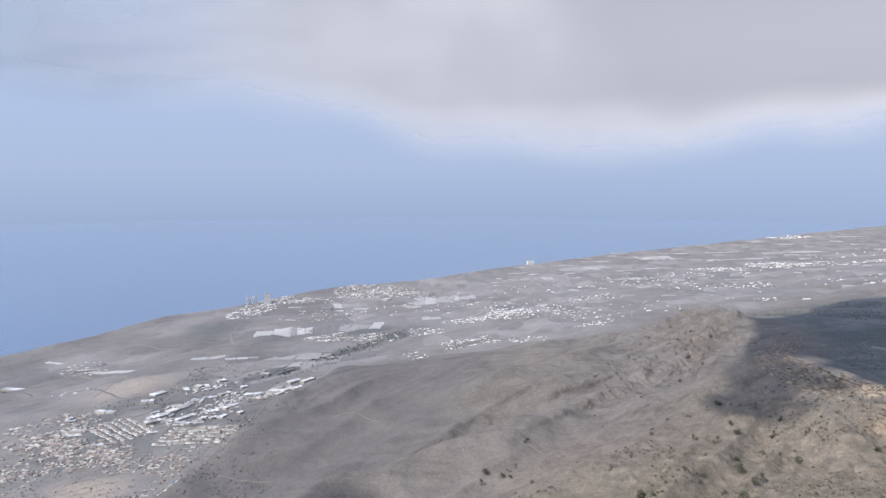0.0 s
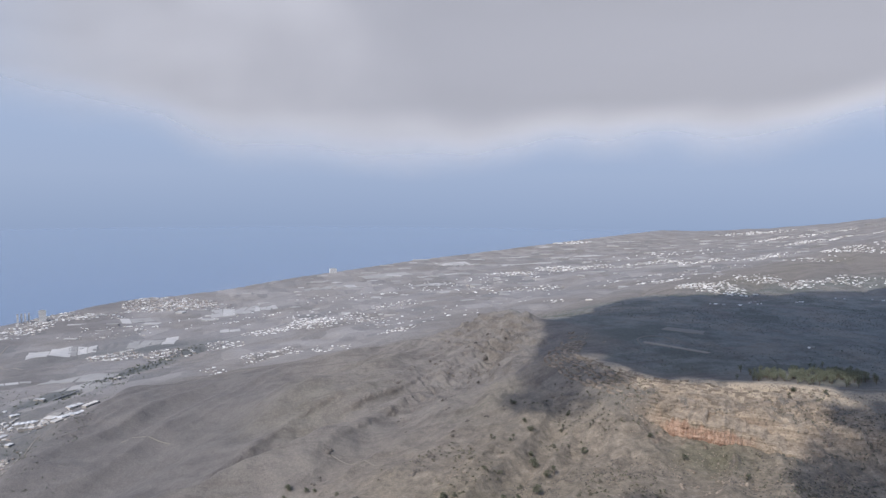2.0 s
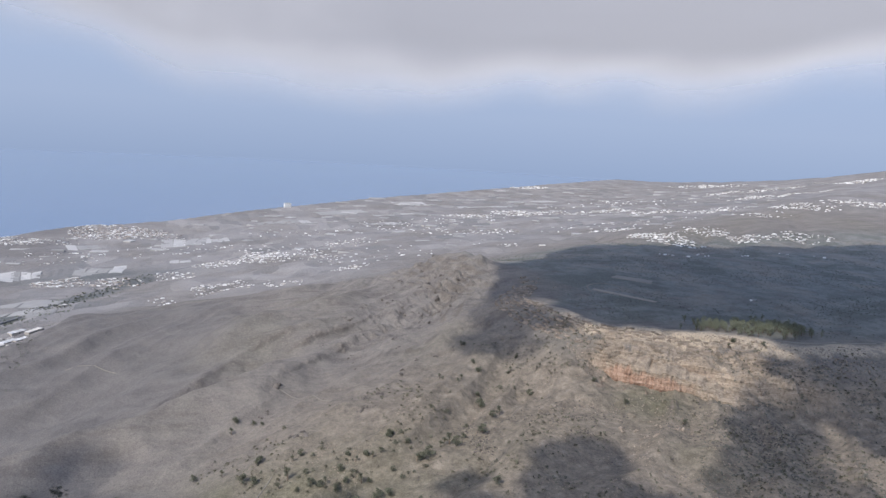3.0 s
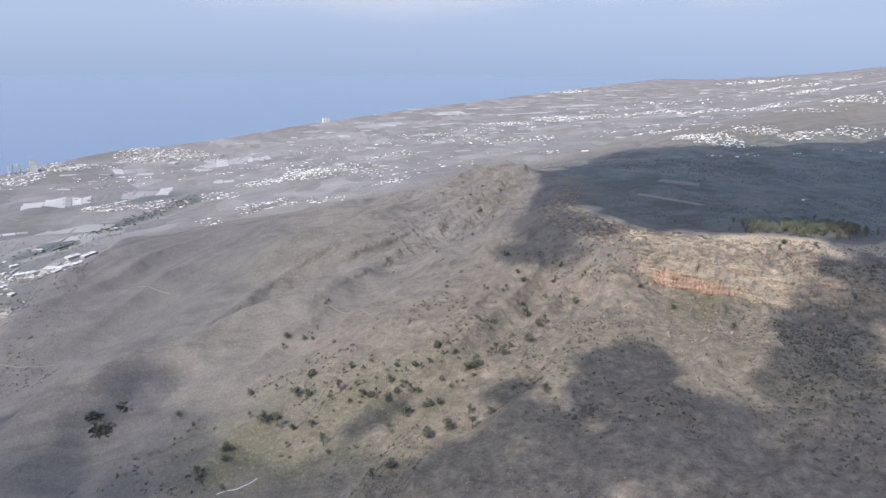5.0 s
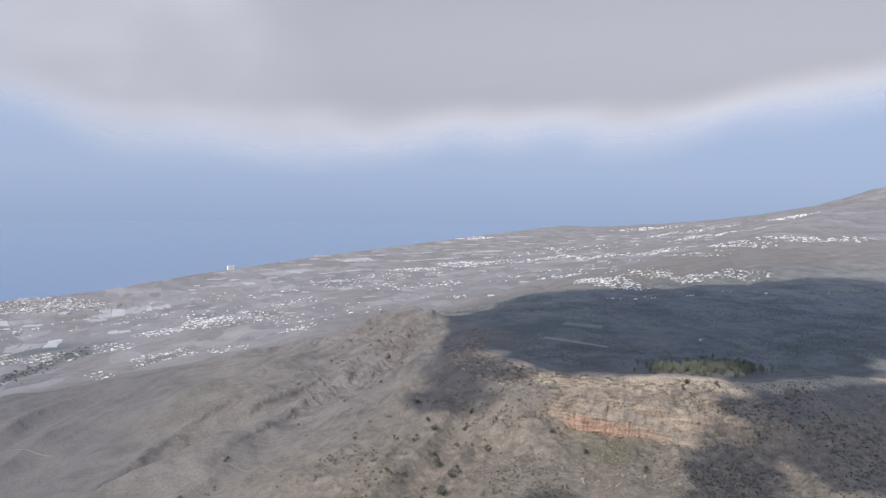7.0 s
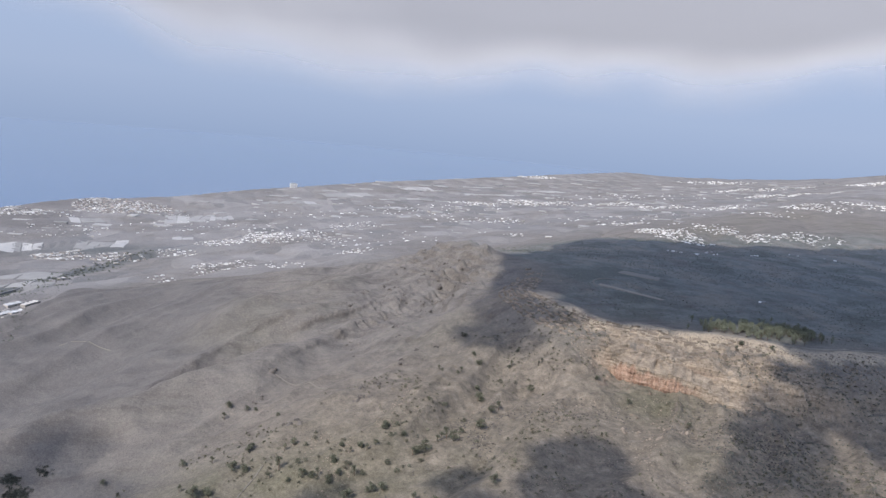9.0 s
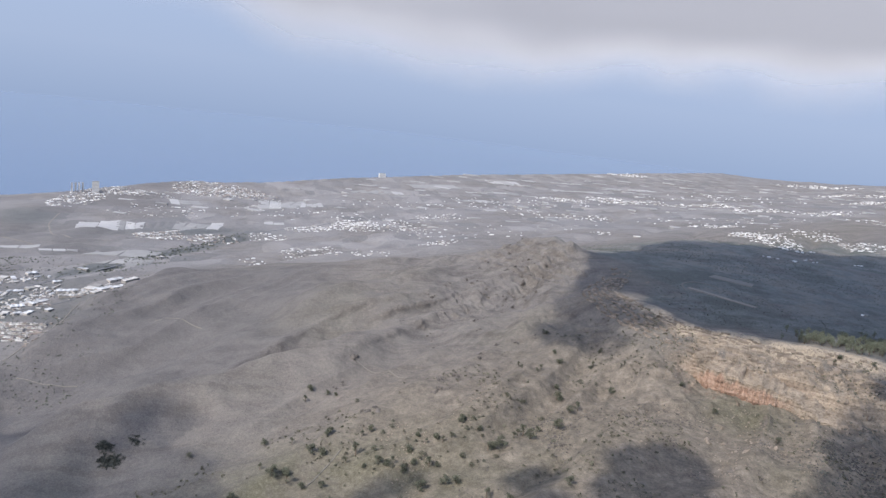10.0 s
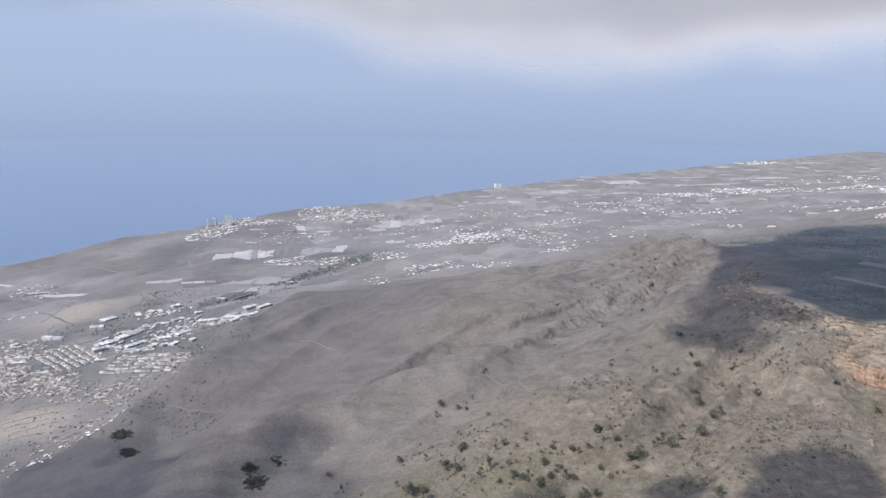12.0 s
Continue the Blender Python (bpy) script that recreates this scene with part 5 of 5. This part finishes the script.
scatter(slope_trees, SPOTS_B, 2, 0.55, 0.95)
scatter(slope_trees[::-1], SPOTS_C, 6, 0.55, 0.9)
bushes = [tree("low dark bush in the dry grass", 14, 2.2, 3.0, M_LEAF, "bushes in the grass", 6, 40, "bush"), tree("small grey-green bush in the dry grass", 15, 1.7, 2.6, M_SHRUB, "bushes in the grass", 6, 40, "bush")]
spots = []
while len(spots) < 90:
    u = rng.random()
    x, y = -10 + 190 * u + rng.gauss(0, 16), 350 + 45 * u + rng.gauss(0, 28)
    if fbm(np.array([x]), np.array([y]), 35, 2, 331)[0] > -0.15:
        spots.append((x, y))
scatter(bushes, spots, 4, 0.5, 1.1)
MESA_PINES = "pines along the mesa's rim"
rim_pines = [tree("pine on the mesa's rim, sunlight put into its green", 21, 4.4, 3.2, M_LIT_LEAF, MESA_PINES, 9, 50), tree("tall pine on the mesa's rim", 22, 5.0, 3.2, M_LIT_LEAF, MESA_PINES, 9, 50)]
spots = []
while len(spots) < 230:
    u = rng.random()
    x, y = 336 + u * 76 + rng.gauss(0, 6), 440 - u * 12 + rng.gauss(0, 9)
    if rim_distance(np.array([x]), np.array([y]))[0] > 9:
        spots.append((x, y))
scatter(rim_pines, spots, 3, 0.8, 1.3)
retire(house_kinds + crags + shards + ledges + slope_trees + bushes + rim_pines)


def clumps(name, label, spots, size, leaf, seed, per=7, category="scrub"):
    """Low wild plants beyond counting, each a tuft of leaf sprays, as one body."""
    r = np.random.RandomState(seed)
    at = np.array(spots)
    n = len(at)
    z = height(at[:, 0], at[:, 1])
    s = np.repeat(size * r.uniform(0.5, 1.5, n), per)
    c = np.repeat(np.column_stack([at, z]), per, axis=0)
    k = n * per
    d = r.normal(size=(k, 3))
    d *= (r.uniform(0, 1, k) ** 0.45 / np.linalg.norm(d, axis=1))[:, None]
    p = c + d * s[:, None] * np.array([1, 1, 0.6]) + np.array([0, 0, 0.3]) * s[:, None]
    a = r.normal(size=(k, 3)) * np.array([1, 1, 0.6])
    a *= (s * 0.62 * r.uniform(0.6, 1.3, k) / np.linalg.norm(a, axis=1))[:, None]
    b = np.cross(a, r.normal(size=(k, 3)))
    b *= (s * 0.62 * r.uniform(0.4, 0.8, k) / np.linalg.norm(b, axis=1))[:, None]
    verts = np.stack([p - a, p + b, p + a, p - b + 0.2 * a], 1).reshape(-1, 3)
    q = 4 * np.arange(k)
    faces = np.concatenate([np.column_stack([q, q + 1, q + 2]), np.column_stack([q, q + 2, q + 3])])
    return tagged(mesh_of(name, verts.tolist(), faces.tolist(), leaf), label, category, "", "stuff")


def spread(count, x0, x1, y0, y1, keep, seed):
    r = np.random.RandomState(seed)
    x, y = r.uniform(x0, x1, count), r.uniform(y0, y1, count)
    ok = keep(x, y, r.uniform(0, 1, count))
    return list(zip(x[ok].tolist(), y[ok].tolist()))


def rubble(name, label, spots, size, mat, seed):
    """Loose angular stones beyond counting, each a skewed tapering block half sunk in the ground, as one body."""
    r = np.random.RandomState(seed)
    at = np.array(spots)
    k = len(at)
    z = height(at[:, 0], at[:, 1])
    w, d, h, c = (size * r.uniform(lo, hi, k) for lo, hi in ((0.4, 1.3), (0.3, 0.9), (0.3, 0.9), (0, 0)))
    c = r.uniform(0, 6.28, k)
    taper = np.where(BLOCK[None, :, 2] > 0, r.uniform(0.35, 0.85, k)[:, None], 1)
    lean = r.normal(0, 0.25, (k, 2)) * size
    bx = BLOCK[None, :, 0] * w[:, None] * taper + BLOCK[None, :, 2] * lean[:, :1]
    by = BLOCK[None, :, 1] * d[:, None] * taper + BLOCK[None, :, 2] * lean[:, 1:]
    bz = np.where(BLOCK[None, :, 2] > 0, h[:, None], -0.5 * size)
    verts = np.stack([at[:, :1] + bx * np.cos(c)[:, None] - by * np.sin(c)[:, None], at[:, 1:] + bx * np.sin(c)[:, None] + by * np.cos(c)[:, None], z[:, None] + bz], -1).reshape(-1, 3)
    faces = (BLOCK_FACES[None] + 8 * np.arange(k)[:, None, None]).reshape(-1, 4)
    return tagged(mesh_of(name, verts.tolist(), faces.tolist(), mat), label, "stones", "", "stuff")


bank = spread(16000, 60, 420, 205, 430, lambda x, y, r: (rim_distance(x, y) < -8) & (r < 0.9 * smooth(0.1, 0.7, fbm(x, y, 24, 4, 351) + 0.35 * smooth(-70, -35, rim_distance(x, y)))), 41)
rubble("rubble", "loose pale stones over the slope below the mesa", bank, 0.42, M_STONE, 51)
dark_bank = spread(9000, 90, 330, 205, 400, lambda x, y, r: (rim_distance(x, y) < -12) & (r < 0.9 * smooth(0.25, 0.75, fbm(x, y, 30, 4, 361))), 42)
rubble("rubble", "dark broken rock on the shaded slope", dark_bank, 0.6, M_ROCK, 52)
face_stones = spread(7000, 240, 430, 365, 480, lambda x, y, r: (rim_distance(x, y) < 5) & (rim_distance(x, y) > -36) & (r < 0.6), 43)
rubble("ledge_stones", "broken tan ledge stones of the mesa's cliff", face_stones, 0.55, M_STONE, 53)


def ledge_bands(offsets, seed):
    """Low broken steps of bedded rock that follow the mesa's edge at several levels, as one body."""
    r = np.random.RandomState(seed)
    line = np.array([(ax + (bx - ax) * k / 40, ay + (by - ay) * k / 40) for (ax, ay), (bx, by) in zip(RIM[4:9], RIM[5:10]) for k in range(40)])
    for _ in range(40):
        line[1:-1] = (line[:-2] + 2 * line[1:-1] + line[2:]) / 4
    along = np.gradient(line, axis=0)
    along /= np.hypot(*along.T)[:, None]
    run = np.concatenate([[0], np.cumsum(np.hypot(*np.diff(line, axis=0).T))])
    verts = []
    for off in offsets:
        at = 0.0
        while at < run[-1]:
            long = r.uniform(1.6, 5.5)
            x, y = np.interp(at, run, line[:, 0]), np.interp(at, run, line[:, 1])
            tx, ty = np.interp(at, run, along[:, 0]), np.interp(at, run, along[:, 1])
            d = off + 1.6 * float(fbm(np.array([at]), np.array([off]), 18, 3, 421)[0])
            x, y = x + ty * d, y - tx * d
            at += long * 0.9
            if r.rand() < 0.3 or x > 352:
                continue
            z = ground_z(x, y)
            c = math.atan2(ty, tx) + r.normal(0, 0.12)
            deep, tall = r.uniform(0.6, 1.3), r.uniform(0.3, 0.95)
            b = BLOCK * (long / 2, deep, 1)
            b[4:, :2] *= r.uniform(0.8, 0.98)
            b[:, :2] += r.normal(0, 0.18, (8, 2))
            hz = np.where(BLOCK[:, 2] > 0, tall + r.normal(0, 0.12, 8), -1.2)
            verts.append(np.stack([x + b[:, 0] * math.cos(c) - b[:, 1] * math.sin(c), y + b[:, 0] * math.sin(c) + b[:, 1] * math.cos(c), z + hz], 1))
    faces = (BLOCK_FACES[None] + 8 * np.arange(len(verts))[:, None, None]).reshape(-1, 4)
    return tagged(mesh_of("ledge_rock", np.concatenate(verts).tolist(), faces.tolist(), M_STONE), "broken tan ledges of bedded rock along the mesa's bench", "rock", "", "stuff")


ledge_bands((-1, 2, 5, 8, 11.5, 15, 18.5, 22), 61)
shade_scrub = spread(9000, 180, 480, 215, 420, lambda x, y, r: (rim_distance(x, y) < -14) & (x > 222 + 0.95 * np.maximum(y - 285, 0)) & (r < 0.35 + 0.6 * smooth(-0.3, 0.5, fbm(x, y, 30, 3, 303))), 5)
clumps("thicket", "dense dark scrub on the shaded slope below the mesa", shade_scrub, 0.7, M_WOOD, 35, 6)
slope_scrub = spread(14000, -120, 420, 205, 640, lambda x, y, r: (rim_distance(x, y) < -2) & (y < 400 + 0.5 * x) & (r < smooth(-0.2, 0.6, fbm(x, y, 40, 3, 301))), 1)
clumps("scrub", "low grey-green scrub over the dry slope", slope_scrub, 0.8, M_SHRUB, 31)
bench_scrub = spread(2200, 250, 430, 370, 480, lambda x, y, r: (rim_distance(x, y) < 2) & (rim_distance(x, y) > -30) & (r < 0.75 * smooth(-0.1, 0.5, fbm(x, y, 16, 3, 341) + 0.25 * smooth(330, 390, x))), 8)
clumps("scrub", "grey-green shrubs on the ledges of the mesa", bench_scrub, 0.7, M_SHRUB, 38, 7)
mesa_wood = spread(22000, 280, 900, 400, 880, lambda x, y, r: (rim_distance(x, y) > 22) & (r < smooth(-0.35, 0.35, fbm(x, y, 70, 3, 311) + 0.1)), 2)
clumps("woodland", "dark open pine wood on the mesa", mesa_wood, 0.5, M_WOOD, 32, 6, "wood")


town_green = spread(6500, -350, -120, 490, 900, lambda x, y, r: (np.hypot((x + 330) / 50, (y - 810) / 70) > 1) & (r < 0.2 + 0.75 * smooth(0.0, 0.7, fbm(x, y, 35, 3, 321))), 3)
clumps("garden_trees", "dark garden trees and hedges round the valley town", town_green, 0.75, M_GARDEN, 33, 6, "trees")
ravine_green = []
for (ax, ay), (bx, by) in zip(VALLEY_ROAD[5:11], VALLEY_ROAD[6:11]):
    n = int(math.hypot(bx - ax, by - ay) / 1.0)
    for k in range(n):
        ravine_green.append((ax + (bx - ax) * k / n + rng.gauss(8, 11), ay + (by - ay) * k / n + rng.gauss(0, 8)))
clumps("ravine_trees", "dark green trees along the ravine beside the road", ravine_green, 1.3, M_GARDEN, 34, 8, "trees")


def far_plots(count, seed):
    """Long pale plots and sheds strewn along the contour of the far plain."""
    r = random.Random(seed)
    bm = bmesh.new()
    made = 0
    while made < count:
        a, d = radians(r.uniform(-14, 47)), r.uniform(1250, 3900)
        x, y = d * math.sin(a), d * math.cos(a)
        s = float(inland(np.array([x]), np.array([y]))[0])
        if s < 25 or s > 1300 or (y < 1000):
            continue
        w, h = d * r.uniform(0.005, 0.022), d * r.choice((0.001, 0.0015, 0.002, 0.004))
        turn = r.gauss(-0.15, 0.3)
        vs = box(bm, -w / 2, -h * 1.5, -4, w / 2, h * 1.5, 1.0)
        bmesh.ops.transform(bm, matrix=Matrix.Translation((x, y, ground_z(x, y))) @ Matrix.Rotation(turn, 4, "Z"), verts=vs)
        made += 1
    me = bpy.data.meshes.new("far_greenhouses")
    bm.to_mesh(me)
    bm.free()
    me.materials.append(M_NET)
    return tagged(new("far_greenhouses", me), "countless pale plantation roofs on the far plain", "greenhouses", "", "stuff")


far_plots(260, 8)

orchard = [(40 + 34 * i / 40 + 3.2 * j * 0.55 + rng.gauss(0, 0.15), 288 + 38 * i / 40 - 3.2 * j * 0.8 + rng.gauss(0, 0.15)) for j in range(7) for i in range(41) if rng.random() < 0.8]
clumps("vine_rows", "rows of small bushes on the terraced field", orchard, 0.55, M_SHRUB, 36, 6, "crop")
strip("track", "short white concrete farm track", [(-15, 317), (-9, 317), (-4, 319), (3, 322)], 0.45, M_WHITE)

pits = [(cx + rng.gauss(0, r), cy + rng.gauss(0, 0.75 * r)) for cx, cy, r, n in ((-170, 478, 2.2, 330), (-180, 493, 2.4, 330), (-75, 403, 2.3, 330), (-80, 411, 1.8, 160), (-66, 416, 2, 40), (-176, 388, 9, 170), (-168, 366, 9, 170), (-190, 380, 6, 80)) for _ in range(n)]
clumps("ravine_thicket", "dark thicket filling a narrow ravine", pits, 0.75, M_THICKET, 37, 9, "thicket")
